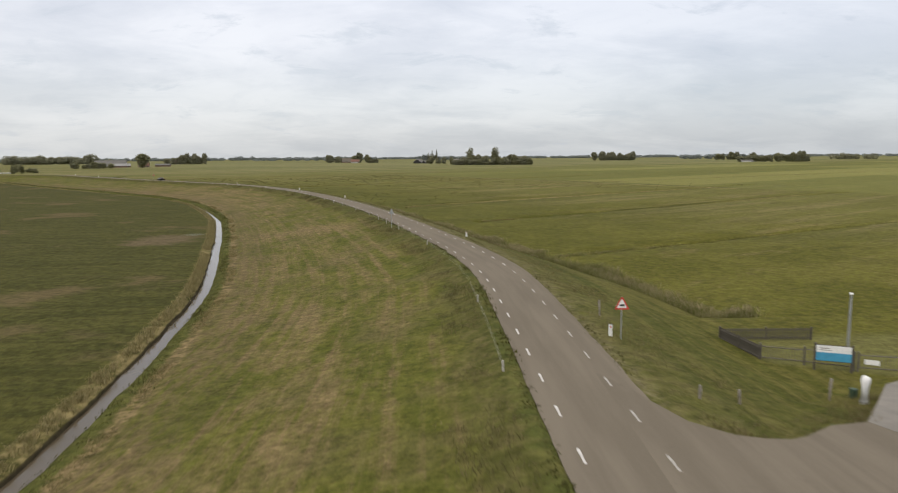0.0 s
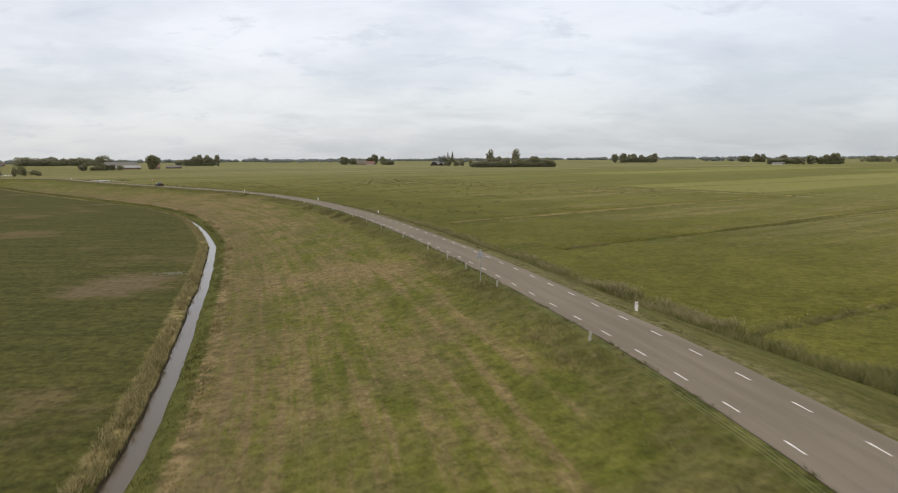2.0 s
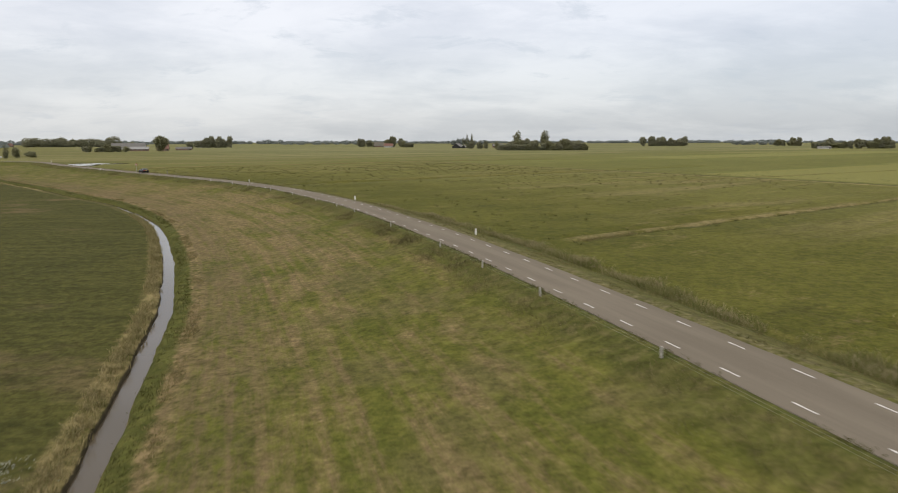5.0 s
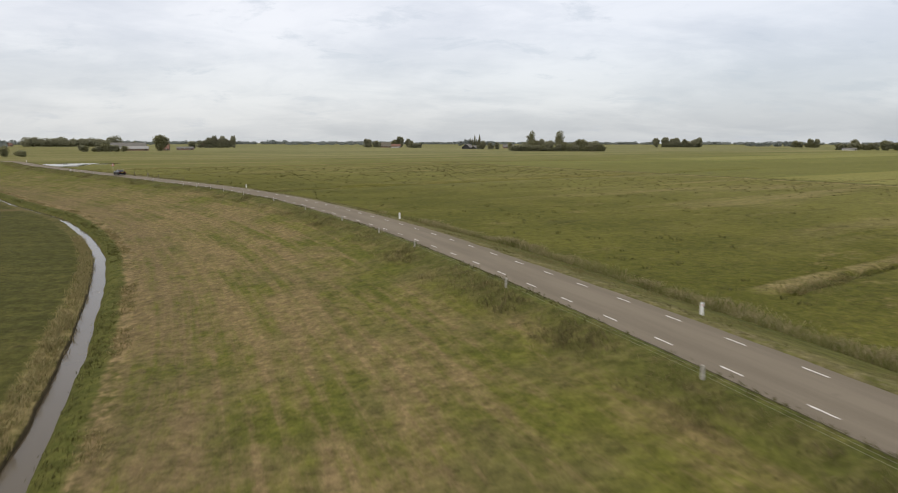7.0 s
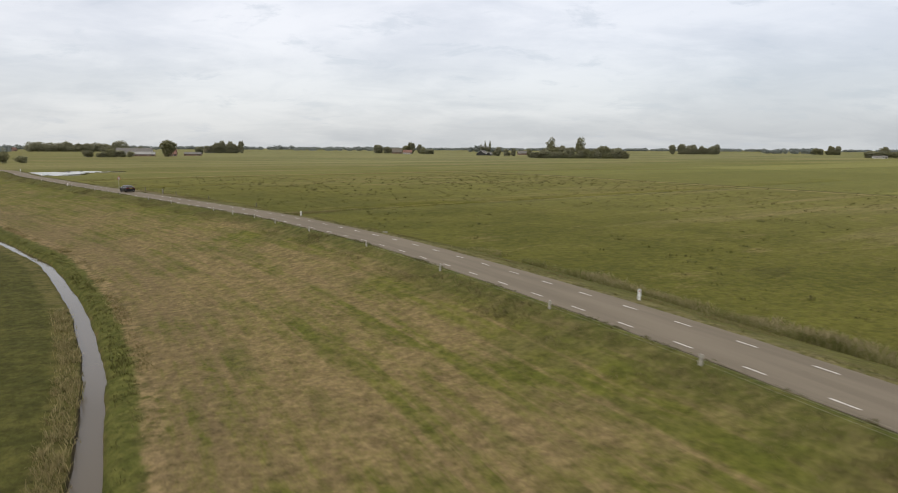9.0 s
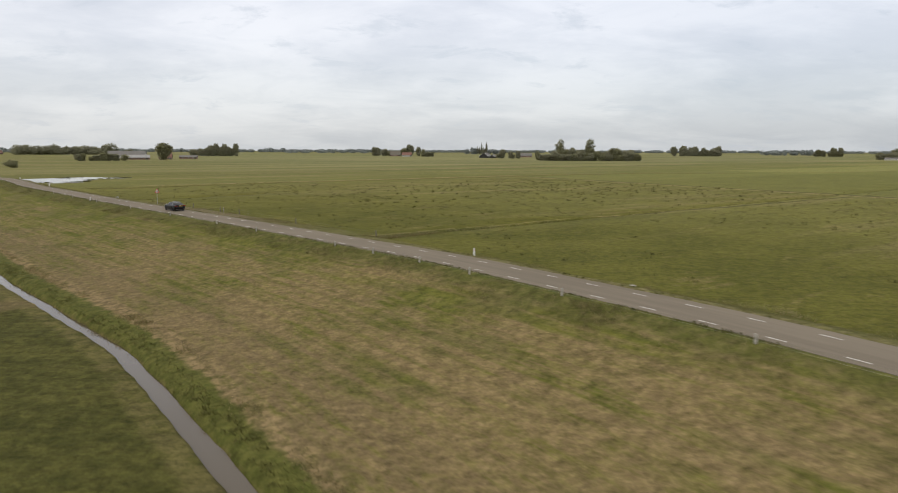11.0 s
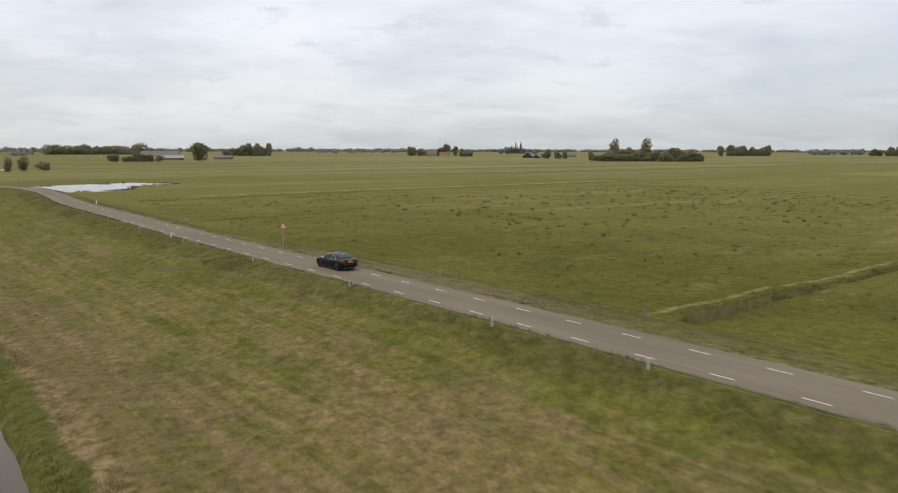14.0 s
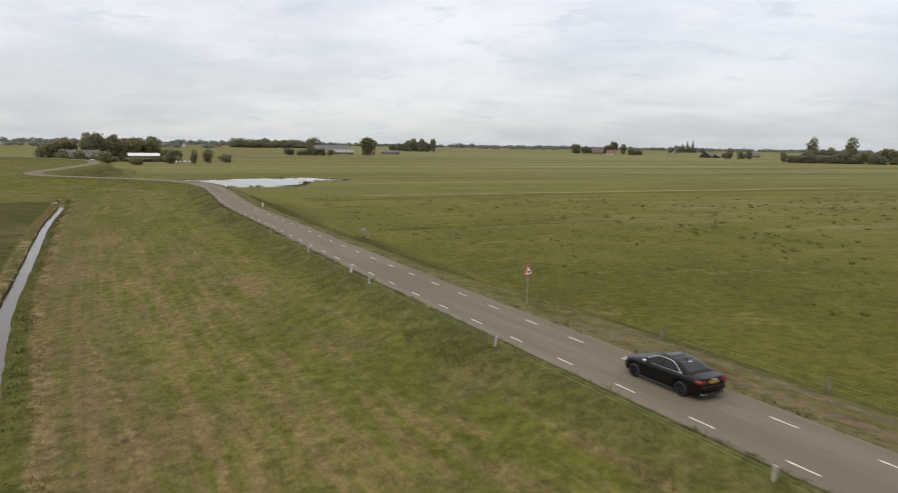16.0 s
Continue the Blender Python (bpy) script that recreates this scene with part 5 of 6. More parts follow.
            if both:
                ps += [Vector((p.x, -p.y, p.z)) for p in ps[-2::-1]]
            elif side < 0:
                ps = [Vector((p.x, -p.y, p.z)) for p in ps]
            rows.append([bm.verts.new(p) for p in ps])
        for u, v in zip(rows, rows[1:]):
            for i in range(len(u) - 1):
                bm.faces.new((u[i], u[i + 1], v[i + 1], v[i]))
        bmesh.ops.recalc_face_normals(bm, faces=bm.faces)
        bmesh.ops.solidify(bm, geom=bm.faces, thickness=0.003)
        return part(name, bm, mat, car, label, smooth=True)

    pane("windscreen", 0.27, 0.96, 0.66, 1.0, 1, True)
    pane("rear_window", -1.68, -1.02, 0.66, 1.0, 1, True)
    pane("sunroof", -0.42, 0.10, 0.72, 1.0, 1, True, off=0.009, label="dark glass sunroof panel tilted open")
    for side in (1, -1):
        pane("side_window", -0.20, 0.62, 0.06, 0.50, side)
        pane("side_window", -1.02, -0.26, 0.06, 0.46, side)
        line = [skin(0.74 - 2.12 * k / 20, 0.03, 0.012) for k in range(21)] + [skin(x, v, 0.012) for x, v in ((-1.36, 0.10), (-1.28, 0.20), (-1.16, 0.31), (-1.03, 0.41), (-0.90, 0.49), (-0.78, 0.53))]
        line += [skin(-0.68 + 1.42 * k / 16, 0.545, 0.012) for k in range(17)]
        part("chrome_trim", tube([(p.x, side * p.y, p.z) for p in line], 0.015, 5), CHROME, car, "thin chrome strip round the side windows")
        part("side_skirt", box(-1.0, side * 0.885, 0.19, 1.0, side * 0.915, 0.225, 0.008), CAR_TRIM, car, "dull grey strip along the sill")
        for x in (0.02, -0.95):
            part("door_handle", box(x - 0.11, side * 0.895, 0.735, x + 0.09, side * 0.925, 0.765, 0.01), CAR_BLACK, car)
        bm = box(0.60, side * 0.86, 0.93, 0.76, side * 1.02, 1.06, 0.035)
        part("wing_mirror", bm, CHROME, car, "silver wing mirror", smooth=True)
        part("headlight", box(2.02, side * 0.52, 0.60, 2.20, side * 0.78, 0.71, 0.03), LENS, car, smooth=True)
        part("tail_light", plate([(-0.46 * side, 0.815), (-0.80 * side, 0.79), (-0.83 * side, 0.885), (-0.64 * side, 0.920), (-0.46 * side, 0.905)], 0.06, plane="yz", off=-2.44), TAIL, car, "red tail light")
        part("tail_light", box(-2.40, side * 0.79, 0.795, -2.16, side * 0.862, 0.91, 0.02), TAIL, car, "red tail light")
        for dy in (0.46, 0.60):
            part("exhaust_pipe", tube([(-2.30, side * dy, 0.32), (-2.445, side * dy, 0.32)], 0.032, 12), CHROME, car, "bright exhaust tip")
        for ax in (-AX, AX):
            wheel = part("wheel", tube([(ax, side * 0.70, 0.325), (ax, side * 0.80, 0.325)], 0.16, 20), MATT_BLACK, car)
            bm = bmesh.new()
            prof = ((0.235, 0.68), (0.30, 0.675), (0.322, 0.70), (0.325, 0.78), (0.322, 0.86), (0.30, 0.885), (0.235, 0.88))
            rings = [[bm.verts.new((ax + r * math.cos(2 * math.pi * i / 36), side * y, 0.325 + r * math.sin(2 * math.pi * i / 36))) for r, y in prof] for i in range(36)]
            for i in range(36):
                u, v = rings[i], rings[(i + 1) % 36]
                for j in range(len(prof)):
                    bm.faces.new((u[j], u[(j + 1) % len(prof)], v[(j + 1) % len(prof)], v[j]))
            bmesh.ops.recalc_face_normals(bm, faces=bm.faces)
            part("tyre", bm, RUBBER, wheel, smooth=True)
            bm = bmesh.new()
            for i in range(5):
                a = 2 * math.pi * i / 5
                for d in (-0.13, 0.13):
                    tube([(ax + 0.04 * math.cos(a), side * 0.865, 0.325 + 0.04 * math.sin(a)), (ax + 0.232 * math.cos(a + d), side * 0.875, 0.325 + 0.232 * math.sin(a + d))], [0.024, 0.018], 6, bm)
            tube([(ax, side * 0.84, 0.325), (ax, side * 0.885, 0.325)], 0.06, 14, bm)
            rim_ring = [(ax + 0.235 * math.cos(2 * math.pi * i / 24), side * 0.875, 0.325 + 0.235 * math.sin(2 * math.pi * i / 24)) for i in range(25)]
            tube(rim_ring, 0.016, 6, bm)
            part("rim", bm, RIM, wheel, "black five-spoke alloy rim", smooth=True)
    plate_ob = part("number_plate", box(-2.435, -0.26, 0.775, -2.415, 0.26, 0.885, 0.006), YELLOW, car, "yellow rear number plate")
    for k, w in enumerate((0.10, 0.13, 0.07)):
        y = 0.17 - k * 0.16
        part("plate_bar", box(-2.441, y - w / 2, 0.805, -2.436, y + w / 2, 0.857), DARK, plate_ob)
    part("badge", tube([(-2.425, -0.13, 0.945), (-2.425, 0.13, 0.945)], 0.022, 8), CHROME, car, "small silver badge")
    part("boot_spoiler", box(-2.42, -0.66, 0.99, -2.30, 0.66, 1.02, 0.01), CAR_BLACK, car)
    part("rear_diffuser", box(-2.44, -0.62, 0.25, -2.30, 0.62, 0.36, 0.02), MATT_BLACK, car)
    part("rear_bumper", box(-2.455, -0.70, 0.42, -2.30, 0.70, 0.66, 0.05), CAR_BLACK, car, smooth=True)
    part("brake_light", box(-1.12, -0.09, 1.315, -1.04, 0.09, 1.335, 0.004), WHITE, car)
    part("antenna", plate([(-0.95, 1.37), (-0.78, 1.38), (-0.93, 1.44)], 0.03, plane="xz", off=-0.015), CAR_BLACK, car, "shark-fin aerial")
    part("grille", box(2.24, -0.36, 0.34, 2.31, 0.36, 0.64, 0.03), MATT_BLACK, car)
    return car


p, turn = beside(332.85, 2.18, 0.004)
build_car(pose(p.x, p.y, p.z, 0, 0, turn) @ Matrix.Scale(0.935, 4))


# ---- road furniture ----
def warning_sign(x, y, turn, tall=2.3, z=None, dark_shape=True):
    z = height(x, y) if z is None else z
    ob = thing("warning_sign", pose(x, y, z, 0, 0, turn), "red-edged white triangular warning sign on a grey post", "road sign", "warning signs")
    part("post", tube([(0, 0, -0.3), (0, 0, tall)], 0.035, 10), GALV, ob)
    r, c = 0.44, tall - 0.30
    tri = [(r * math.cos(radians(a + d)) * 0.98, c + r * math.sin(radians(a + d))) for a in (90, 210, 330) for d in (-4, 4)]
    part("plate", plate(tri, 0.02, off=-0.06), ALU_BACK, ob)
    part("border", plate(tri, 0.006, off=-0.068), RED, ob, "red reflective border")
    inner = [(u * 0.68, c + (v - c) * 0.68) for u, v in tri]
    part("face", plate(inner, 0.004, off=-0.073), WHITE, ob, "white sign face")
    if dark_shape:
        part("pictogram", box(-0.12, -0.078, c - 0.06, 0.12, -0.074, c + 0.04, 0.0), DARK, ob, "dark plain mark")
    part("bracket", box(-0.06, -0.045, c - 0.10, 0.06, 0.04, c - 0.06), GALV, ob)
    return ob


_, turn = beside(34, 5)
warning_sign(10.4, 34.9, turn - 90, 2.15)
warning_sign(-117.2, 316.2, 48, 2.4)
warning_sign(-3.95, 94.2, 195, 2.45)


def marker_post(p, turn, tilt=0.0):
    ob = thing("marker_post", pose(p.x, p.y, p.z, tilt, 0, turn), "white plastic roadside marker post with a reflector", "marker post", "roadside marker posts")
    part("shaft", box(-0.10, -0.03, -0.25, 0.10, 0.03, 0.60, 0.012), WHITE, ob)
    part("cap", box(-0.102, -0.032, 0.58, 0.102, 0.032, 0.615, 0.012), ALU_BACK, ob)
    part("reflector", box(-0.03, -0.035, 0.42, 0.03, -0.0305, 0.52), RED, ob, "red reflector strip")
    return ob


first = None
for s, t, tilt in ((35.2, 4.9, 0), (81.6, 4.75, 0), (168.7, 5.1, 0), (213.6, 5.0, 0), (271.7, 5.2, 0), (362.2, -1.35, 14), (420, 4.6, 0), (470, 4.6, 0)):
    p, turn = beside(s, t)
    m = pose(p.x, p.y, p.z, tilt, 0, turn - 90)
    if first is None:
        first = marker_post(p, turn - 90)
    else:
        copy_thing(first, m)


PALE_WOOD = plain("sun_bleached_wood", (0.37, 0.345, 0.29), 0.85, vary=0.3, scale=5, bump=0.4)


WIRE = plain("dull_wire", (0.22, 0.21, 0.14), 0.6, 0.2, vary=0.2)


def wire_fence():
    ob = thing("wire_fence", pose(0, 0, 0), "low fence of weathered posts and three thin wires by the road", "fence")
    post_me = bpy.data.meshes.new("post")
    bm = box(-0.06, -0.055, -0.35, 0.06, 0.055, 0.52, 0.012)
    bm.to_mesh(post_me)
    bm.free()
    post_me.materials.append(PALE_WOOD)
    spots = (30, 45, 76, 92.8, 101.7, 108.2, 116.1, 128, 140.8, 151, 161.4, 178, 194.1, 203.2, 214.4, 228, 242, 255.5, 265.2, 271.8, 278.6, 284.8, 300.8, 311.1, 326, 341.8, 358.8, 374, 389)
    rng = random.Random(8)
    for s in spots:
        p, turn = beside(s - 1, -1.55)
        post = new("post", post_me)
        post.matrix_basis = pose(p.x, p.y, p.z, rng.uniform(-4, 4), rng.uniform(-4, 4), turn + rng.uniform(-8, 8))
        post.parent = ob
    for h in (0.18, 0.32, 0.46):
        pts = []
        for a, b in zip(spots, spots[1:]):
            for k in range(4):
                u = k / 4
                q, _ = beside(a + (b - a) * u - 1, -1.55)
                pts.append((q.x, q.y, q.z + h - 0.10 * u * (1 - u)))
        part("wire", tube(pts, 0.005, 4), WIRE, ob, "thin steel wire")
    return ob


wire_fence()


def field_post(x, y, tall, r=0.07, z=None, lean=0.0):
    z = height(x, y) if z is None else z
    ob = thing("fence_post", pose(x, y, z, lean, lean * 0.5, x * 40 % 360), "weathered wooden fence post in rough grass", "fence post", "single fence posts")
    part("shaft", tube([(0, 0, -0.3), (0, 0, tall * 0.6), (0.01, 0, tall)], [r, r * 0.97, r * 0.88], 8), WOOD_GREY, ob)


for x, y, h, lean in ((11.2, 26.3, 0.6, 3), (10.8, 40.8, 1.0, -3), (18.9, 29.8, 1.2, 2), (13.2, 26.9, 0.6, 5), (-100.3, 297.6, 0.95, 4)):
    field_post(x, y, h, lean=lean)


OLD_POST = plain("dark_weathered_wood", (0.15, 0.13, 0.095), 0.9, vary=0.35, scale=5, bump=0.4)


def field_fence():
    """Posts and two slack wires along the outer edge of the dirt track."""
    ob = thing("wire_fence", pose(0, 0, 0), "sagging two-wire fence of grey posts along a dirt track", "fence")
    spots = [(-76.4, 274.6), (-87.6, 285.8), (-98.9, 300.5), (-102.9, 304.2), (-109.3, 310.8)]
    rng = random.Random(15)
    for x, y in spots:
        r, lean = rng.uniform(0.065, 0.08), rng.uniform(-0.05, 0.05)
        part("post", tube([(x, y, height(x, y) - 0.3), (x + lean, y, height(x, y) + 0.45), (x + lean * 1.6, y, height(x, y) + 0.76)], [r, r, r * 0.9], 8), OLD_POST, ob)
    for h in (0.36, 0.64):
        pts = []
        for (ax, ay), (bx, by) in zip(spots, spots[1:]):
            for k in range(6):
                u = k / 6
                z = height(ax, ay) * (1 - u) + height(bx, by) * u
                pts.append((ax + (bx - ax) * u, ay + (by - ay) * u, z + h - 0.45 * u * (1 - u)))
        part("wire", tube(pts, 0.004, 4), WIRE, ob, "thin steel wire")


field_fence()

# small sign and a pale stone heap at the dike's foot
board = thing("small_sign", pose(-148.3, 369.2, height(-148.3, 369.2), 0, 0, 40), "small grey sign plate on a thin post in the reeds", "sign")
part("post", tube([(0, 0, -0.2), (0, 0, 1.75)], 0.03, 8), GALV, board)
part("plate", box(-0.42, -0.045, 1.3, 0.42, -0.03, 1.72, 0.008), ALU_BACK, board)
CONCRETE = plain("concrete", (0.34, 0.32, 0.29), 0.9, vary=0.3, scale=2, bump=0.4)
culvert = thing("culvert_head", pose(-147.2, 367.0, height(-147.2, 367.0) + 0.3, 0, 0, 45) @ Matrix.Scale(0.85, 4), "pale concrete culvert head with a rail beside reeds", "culvert")
part("wall", box(-0.9, -0.2, -0.4, 0.9, 0.2, 0.55, 0.05), CONCRETE, culvert)
part("wing", box(-1.15, -0.5, -0.4, -0.9, 0.6, 0.35, 0.05), CONCRETE, culvert)
part("wing", box(0.9, -0.5, -0.4, 1.15, 0.6, 0.35, 0.05), CONCRETE, culvert)
part("rail", tube([(-0.8, 0, 0.5), (-0.8, 0, 0.95), (0.8, 0, 0.95), (0.8, 0, 0.5)], 0.03, 6), GALV, culvert)


q = Vector((-54.6, 250.2, height(-54.6, 250.2)))
slab = thing("concrete_slab", pose(q.x, q.y, q.z + 0.02, 4, 3, 35), "pale concrete slab lying in the verge grass", "slab")
part("slab", box(-0.48, -0.15, -0.06, 0.48, 0.15, 0.06, 0.02), CONCRETE, slab)


# ---- the spur and the fenced plot ----
def side_road(name, lo, hi, mat, label, lift):
    verts, faces, uv = [], [], []
    for n, i in enumerate(range(lo, hi)):
        for k in range(7):
            x = NORTH[i][0] + (SOUTH[i][0] - NORTH[i][0]) * k / 6
            y = NORTH[i][1] + (SOUTH[i][1] - NORTH[i][1]) * k / 6
            verts.append((x, y, spur_z(x, y) + lift))
            uv.append((y, x))
            if n and k:
                b = 7 * n + k
                faces.append((b - 8, b - 7, b, b - 1))
    return tagged(mesh_object(name, verts, faces, mat, uv, smooth=True), label, "road", kind="structure")


def fringe_spots():
    """Spots of rough grass along the outer edge of the road mouth."""
    rng = random.Random(61)
    out = []
    for (ax, ay), (bx, by) in zip(NORTH[3:11], NORTH[4:12]):
        n = math.hypot(bx - ax, by - ay)
        for _ in range(int(n * 16)):
            k, d = rng.random(), rng.random() ** 1.5 * 2.2 + 0.12
            x, y = ax + (bx - ax) * k - (by - ay) / n * d, ay + (by - ay) * k + (bx - ax) / n * d
            if noise.noise((x * 0.5, y * 0.5, 2)) > -0.25:
                out.append((x, y, height(x, y), rng.uniform(0.5, 1.1)))
    return out


tagged(blades("corner_grass", fringe_spots(), TUFT, 0.30, 0.012, 11, 0.7, 0.22, seed=62), "rough brownish grass round the road mouth", "grass", kind="stuff")
DRIVE = plain("light_asphalt", (0.20, 0.18, 0.15), 0.85, vary=0.2, scale=0.6, bump=0.2)
side_road("side_road", 0, 10, ASPHALT, "asphalt mouth of a side road joining the main road", 0.004)
side_road("driveway", 9, 15, DRIVE, "pale drive leading down to a fenced plot", 0.01)

FENCE_DARK = plain("dark_fence_paint", (0.078, 0.067, 0.048), 0.7, vary=0.35, scale=3)
FENCE_GREY = plain("grey_fence_steel", (0.120, 0.108, 0.086), 0.6, 0.2, vary=0.3, scale=3)


def paling(a, b, tall, gap, wide, mat, label, posts_every=2.4):
    """A fence from a to b: posts, two rails and upright pales, each a part of its own."""
    ax, ay = a
    bx, by = b
    n = math.hypot(bx - ax, by - ay)
    turn = math.degrees(math.atan2(by - ay, bx - ax))
    za, zb = height(ax, ay), height(bx, by)
    ob = thing("paling_fence", pose(ax, ay, za, 0, 0, turn), label, "fence", "fences of the plot")
    rise = (zb - za) / n
    pale_me = bpy.data.meshes.new("pale")
    bm = box(-wide / 2, -0.012, 0.06, wide / 2, 0.012, tall, 0.0)
    bm.to_mesh(pale_me)
    bm.free()
    pale_me.materials.append(mat)
    for k in range(int(n / gap)):
        x = gap * (k + 0.5)
        ob2 = new("pale", pale_me)
        ob2.matrix_basis = pose(x, 0.03, rise * x, 0, 0, 0)
        ob2.parent = ob
    count = max(1, round(n / posts_every))
    for k in range(count + 1):
        x = n * k / count
        part("post", box(x - 0.05, -0.05, rise * x - 0.4, x + 0.05, 0.05, rise * x + tall + 0.08, 0.008), mat, ob)
    for h in (0.18, tall - 0.12):
        part("rail", tube([(0, 0, h), (n, 0, h + rise * n)], 0.03, 4), mat, ob)
    return ob


C0, C1, C2, C3, C4 = (24.9, 41.8), (19.06, 42.17), (19.53, 37.77), (21.6, 36.75), (23.74, 35.49)
paling(C1, C2, 0.85, 0.13, 0.10, FENCE_DARK, "dark close-boarded paling fence round a grassy plot")
paling(C0, C1, 0.8, 0.16, 0.09, FENCE_DARK, "dark close-boarded paling fence round a grassy plot")
paling(C2, C3, 0.95, 0.16, 0.03, FENCE_GREY, "grey open railing fence round a grassy plot")
paling(C3, C4, 1.0, 0.16, 0.03, FENCE_GREY, "grey-brown open railing fence round a grassy plot")
paling((23.9, 35.4), (27.8, 33.1), 1.0, 0.20, 0.03, FENCE_GREY, "grey steel bar gate closed across the drive")

BLUE = plain("blue_print", (0.055, 0.28, 0.44), 0.5, vary=0.15)
zb = height(22.7, 35.5)
info = thing("notice_board", pose(22.55, 35.5, zb, 0, 0, -24) @ Matrix.Diagonal((0.9, 1, 0.97, 1)), "white and blue notice board on two dark posts at a fence", "notice board")
for x in (-1.02, 1.02):
    part("post", box(x - 0.06, 0.02, -0.4, x + 0.06, 0.14, 1.55, 0.01), FENCE_DARK, info)
top = 1.45
part("frame", box(-1.0, -0.02, top - 0.94, 1.0, 0.02, top + 0.02, 0.008), FENCE_DARK, info)
part("white_panel", box(-0.97, -0.028, top - 0.42, 0.97, -0.022, top - 0.01), WHITE, info, "white upper half of the panel")
part("blue_panel", box(-0.97, -0.028, top - 0.91, 0.97, -0.022, top - 0.42), BLUE, info, "blue lower half of the panel")
part("print", box(-0.80, -0.033, top - 0.20, -0.25, -0.029, top - 0.15), DRIVE, info, "unreadable grey line of print")
part("print", box(-0.80, -0.033, top - 0.30, -0.10, -0.029, top - 0.27), DRIVE, info, "unreadable grey line of print")

zl = height(26.3, 40.1)
lamp_post = thing("lamp_post", pose(26.3, 40.1, zl, 0, 0, 60), "slim grey lamp post with a small flat head", "lamp post")
part("pole", tube([(0, 0, -0.4), (0, 0, 3.36)], [0.09, 0.07], 12), GALV, lamp_post)
part("head", box(-0.22, -0.10, 3.32, 0.14, 0.10, 3.41, 0.02), WHITE, lamp_post)

zw = height(19.4, 28.0)
bollard = thing("bollard", pose(19.4, 28.0, zw), "stout white round-topped bollard beside the drive", "bollard")
part("body", tube([(0, 0, -0.1), (0, 0, 1.0), (0.03, 0, 1.18), (0.06, 0, 1.24)], [0.19, 0.19, 0.18, 0.11], 18), WHITE, bollard, smooth=True)
part("band", tube([(0, 0, 0.02), (0, 0, 0.09)], 0.196, 18), GALV, bollard)
GREEN_BOX = plain("green_plastic", (0.03, 0.06, 0.035), 0.6, vary=0.25)
zg = height(20.2, 30.0)
bin_ = thing("litter_bin", pose(20.2, 30.0, zg, 0, 0, 20) @ Matrix.Scale(0.68, 4), "small dark green litter bin in the grass", "litter bin")
part("body", box(-0.2, -0.2, -0.02, 0.2, 0.2, 0.62, 0.03), GREEN_BOX, bin_)
part("lid", box(-0.22, -0.22, 0.62, 0.22, 0.22, 0.70, 0.02), GREEN_BOX, bin_)
sign2 = thing("gate_sign", pose(24.45, 35.03, height(24.45, 35.03), 0, 0, -30), "small white sign plate fixed to a steel gate", "sign")
part("plate", box(-0.36, -0.06, 0.42, 0.36, -0.045, 0.70, 0.006), WHITE, sign2)
part("clip", box(-0.05, -0.045, 0.50, 0.05, 0.0, 0.60), GALV, sign2)


# ---- farms ----
ROOF_PALE = plain("pale_sheet_roof", (0.26, 0.255, 0.24), 0.9, vary=0.25, scale=0.5)
ROOF_GREY = plain("fibre_cement_roof", (0.135, 0.128, 0.115), 0.95, vary=0.3, scale=0.5)
ROOF_RED = plain("red_roof_tiles", (0.17, 0.085, 0.06), 0.8, vary=0.3, scale=0.6)
ROOF_PINK = plain("faded_roof_tiles", (0.31, 0.20, 0.165), 0.85, vary=0.25, scale=0.6)
ROOF_WHITE = plain("white_sheet_roof", (0.60, 0.60, 0.58), 0.6, vary=0.12, scale=0.5)
THATCH = plain("dark_thatch", (0.13, 0.115, 0.09), 0.95, vary=0.35, scale=0.8)
BRICK = plain("farm_brick", (0.19, 0.120, 0.09), 0.9, vary=0.3, scale=1.0)
TARRED = plain("tarred_boards", (0.022, 0.022, 0.021), 0.8, vary=0.3, scale=1.0)
LIMEWASH = plain("white_wall", (0.46, 0.45, 0.42), 0.8, vary=0.15, scale=0.8)
PANE = plain("window_glass", (0.03, 0.035, 0.04), 0.1, vary=0.2, bump=0, spec=0.8)


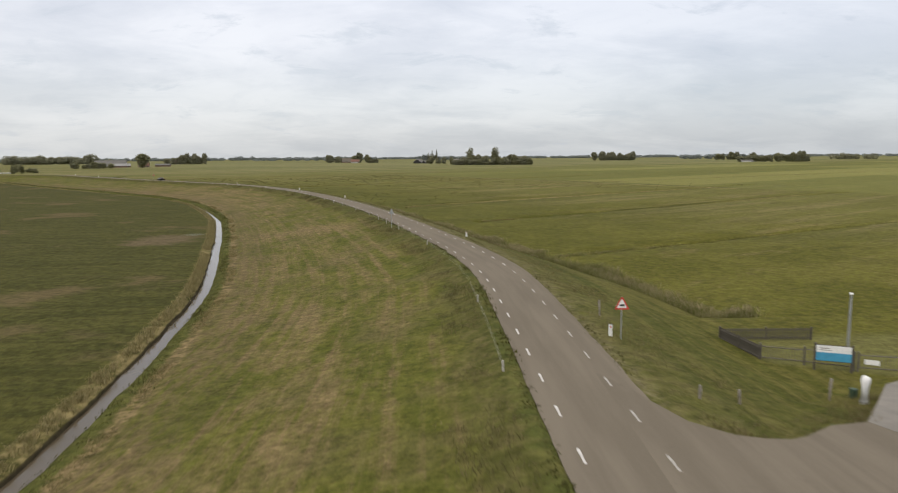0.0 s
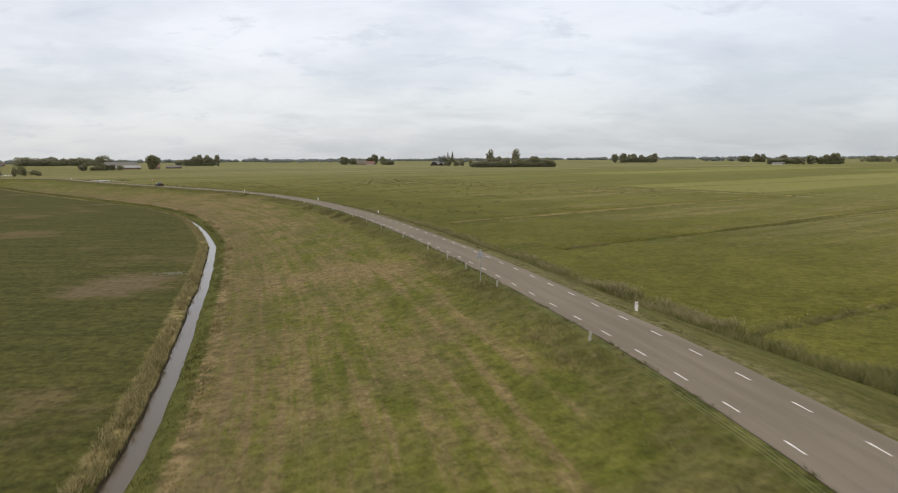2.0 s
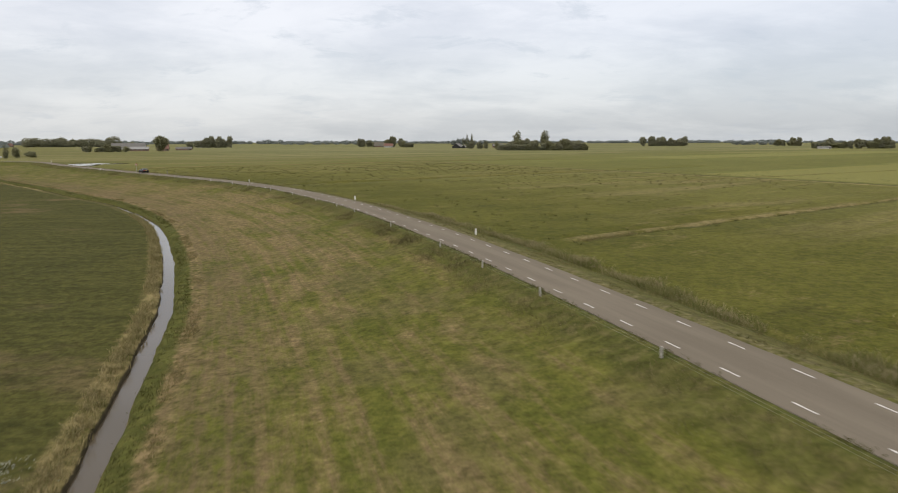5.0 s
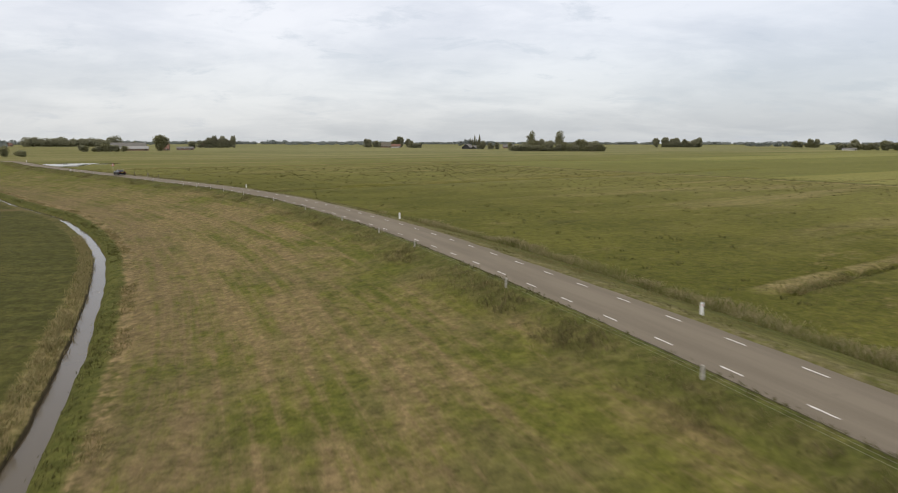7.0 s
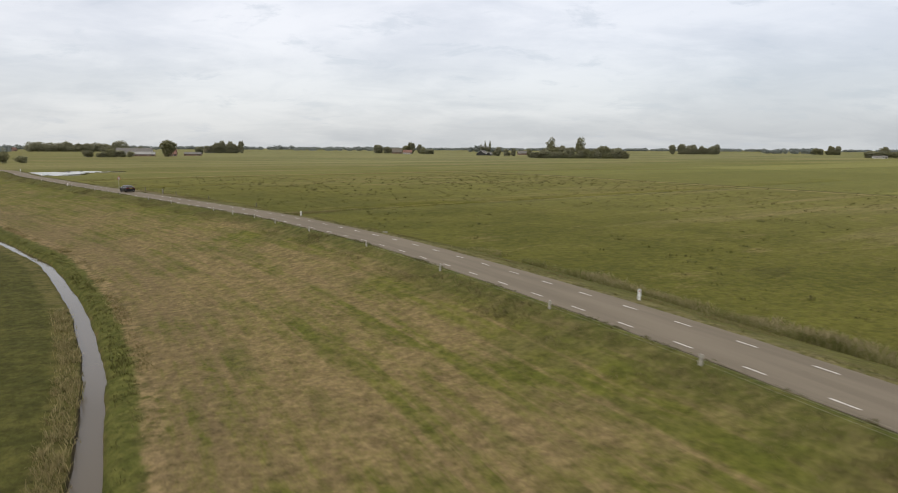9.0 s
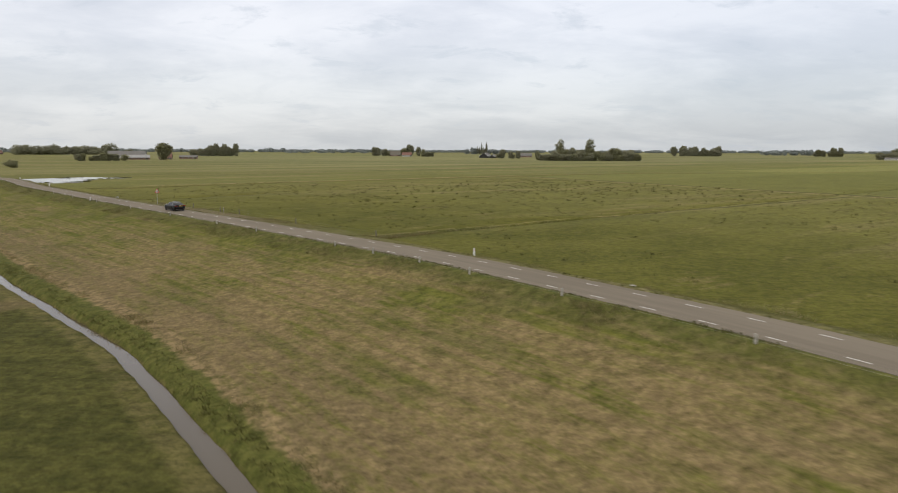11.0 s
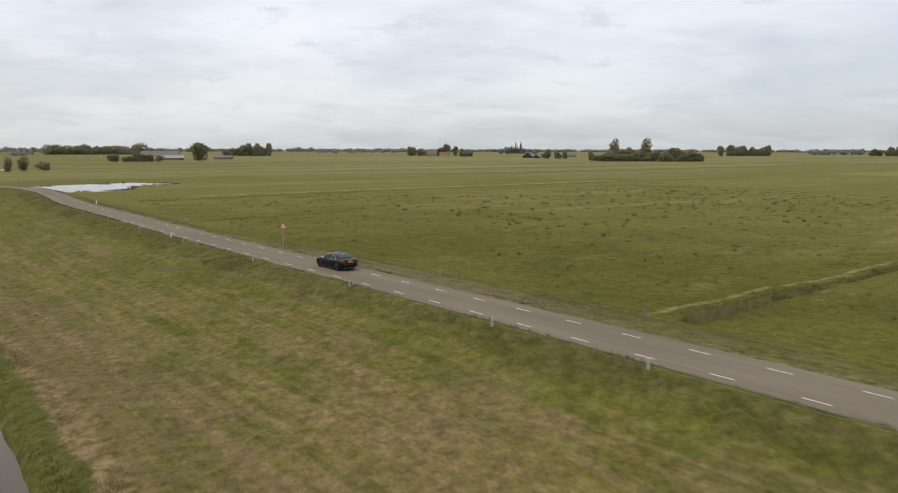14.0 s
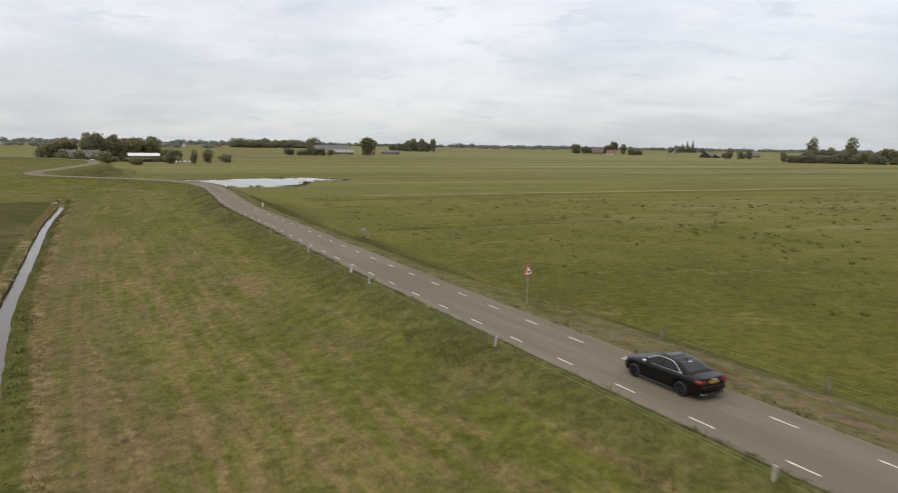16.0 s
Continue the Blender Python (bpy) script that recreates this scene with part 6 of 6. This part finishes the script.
def farm_building(name, x, y, long_, deep, eave, ridge, turn, wall, roof_mat, label, windows=3, trim=WHITE):
    """A gabled building with overhanging roof slabs, windows and a door on the long side that faces the road."""
    ob = thing(name, pose(x, y, FIELD_R - 0.05, 0, 0, turn), label, "barn" if name == "barn" else "house")
    L, D = long_ / 2, deep / 2
    bm = bmesh.new()
    ring = [(-D, 0), (D, 0), (D, eave), (0, ridge - 0.15), (-D, eave)]
    a = [bm.verts.new((-L, u, v)) for u, v in ring]
    b = [bm.verts.new((L, u, v)) for u, v in ring]
    bm.faces.new(a[::-1])
    bm.faces.new(b)
    for i in range(5):
        bm.faces.new((a[i], a[(i + 1) % 5], b[(i + 1) % 5], b[i]))
    bmesh.ops.recalc_face_normals(bm, faces=bm.faces)
    part("wall", bm, wall, ob)
    slope = (ridge - eave) / D
    for side in (1, -1):
        o = 0.5
        pts = [(side * (D + o), eave - slope * o + 0.05), (0, ridge + 0.05), (0, ridge + 0.23), (side * (D + o), eave - slope * o + 0.23)]
        part("roof", plate(pts, 2 * L + 1.0, plane="yz", off=-L - 0.5), roof_mat, ob)
        if wall is TARRED:
            for e in (-1, 1):
                part("barge_board", plate(pts, 0.08 * e, plane="yz", off=e * (L + 0.5)), trim, ob, "white barge board")
    for k in range(windows):
        u = -L + 2 * L * (k + 0.7) / (windows + 0.4)
        w = part("window", box(u - 0.7, -D - 0.05, 0.9, u + 0.7, -D - 0.01, min(eave - 0.2, 2.2)), trim, ob)
        part("pane", box(u - 0.6, -D - 0.07, 1.0, u + 0.6, -D - 0.054, min(eave - 0.3, 2.1)), PANE, w)
    part("door", box(L * 0.80 - 0.9, -D - 0.06, 0.0, L * 0.80 + 0.9, -D - 0.01, min(2.4, eave - 0.1)), FENCE_DARK, ob)
    return ob


farm_building("barn", -500, 1172, 47, 20, 4.5, 10, 18, LIMEWASH, ROOF_GREY, "long grey-roofed cattle barn behind a farmyard", 6)
farm_building("barn", -440, 1062, 29, 11, 2.6, 5.6, 20, BRICK, ROOF_PALE, "low brick barn with a pale grey roof", 5)
farm_building("house", -414, 1085, 15, 12, 2.8, 9, 15, BRICK, ROOF_RED, "brick farmhouse with a steep red tiled roof", 3)
farm_building("barn", -402, 1132, 22, 9, 2.4, 4.6, 12, BRICK, ROOF_GREY, "low grey-roofed shed behind the farmhouse", 3)
farm_building("house", -521, 1560, 24, 14, 3.2, 10.5, 12, LIMEWASH, ROOF_PINK, "farmhouse with a faded pink tiled roof", 3)
farm_building("house", -158, 1580, 19, 12, 3.0, 10.5, 5, BRICK, THATCH, "farmhouse with a broad dark thatched roof", 3)
farm_building("house", -132, 1503, 17, 9, 3.2, 7.5, 4, LIMEWASH, ROOF_RED, "white-walled farmhouse with a red roof", 4)
farm_building("barn", 3, 1330, 14, 16, 2.8, 8, 62, TARRED, ROOF_GREY, "black tarred barn with white barge boards", 1)
farm_building("barn", 14, 1318, 9, 8, 2.2, 5.5, 62, TARRED, ROOF_GREY, "small black tarred shed with white barge boards", 1)
farm_building("barn", 81, 1440, 20, 10, 3, 7, 2, BRICK, ROOF_GREY, "low grey-roofed cattle shed between trees", 4)
farm_building("barn", -449, 655, 21, 10, 2.8, 7.0, 38, BRICK, ROOF_GREY, "grey-roofed barn half hidden by bushes", 3)
farm_building("barn", -415, 671, 18, 8, 3.8, 5.4, 40, BRICK, ROOF_WHITE, "open shed with a bright white sheet roof", 3)
farm_building("house", -432, 658, 9, 8, 2.6, 6.5, 130, BRICK, ROOF_GREY, "small brick farmhouse beside the barn", 2)
farm_building("barn", 560, 1172, 18, 8, 2.2, 3.6, -20, LIMEWASH, ROOF_GREY, "low white shed beside a grove", 2)
rng_v = random.Random(77)
for k in range(16):
    u = k / 15
    farm_building("house", -1637 + 630 * u + rng_v.uniform(-30, 30), 1470 + 195 * u + rng_v.uniform(-60, 90), rng_v.uniform(9, 15), rng_v.uniform(8, 10), rng_v.uniform(3, 5), rng_v.uniform(7.5, 10),
                  rng_v.uniform(0, 180), LIMEWASH if k % 3 else BRICK, (ROOF_RED, ROOF_PINK, ROOF_GREY)[k % 3], "small village house with a tiled roof, far off", 2)


# a parked car far off where the road bends, and pale wrapped bales by the near farm
far_car = thing("car", pose(*beside(683, 1.6, 0.004)[0], 0, 0, beside(683, 1.6)[1]), "small silver car on the far bend of the road", "car")
SILVER = plain("silver_car_paint", (0.55, 0.56, 0.57), 0.3, 0.6, vary=0.08, bump=0)
part("body", box(-2.1, -0.86, 0.22, 2.1, 0.86, 0.85, 0.18), SILVER, far_car, smooth=True)
bm = plate([(-1.7, 0.84), (1.1, 0.84), (0.4, 1.42), (-1.1, 1.42)], 1.5, off=-0.75)
part("cabin", bm, TINT, far_car)
for x in (-1.3, 1.3):
    for y in (-0.84, 0.66):
        part("wheel", tube([(x, y, 0.32), (x, y + 0.18, 0.32)], 0.32, 14), RUBBER, far_car)
bale_first = None
WRAP = plain("pale_bale_wrap", (0.62, 0.62, 0.60), 0.5, vary=0.15)
for k in range(6):
    x, y = -386 + 1.9 * (k % 3) + 4.5 * (k // 3), 664 + 1.1 * (k % 3) + 3 * (k // 3)
    m = pose(x, y, FIELD_R, 0, 0, 20 * k)
    if bale_first is None:
        bale_first = thing("bale", m, "round silage bale in pale plastic wrap", "bale", "bales by the near farm")
        part("roll", tube([(-0.62, 0, 0.62), (-0.58, 0, 0.62), (0.58, 0, 0.62), (0.62, 0, 0.62)], [0.55, 0.63, 0.63, 0.55], 18), WRAP, bale_first, smooth=True)
    else:
        copy_thing(bale_first, m)
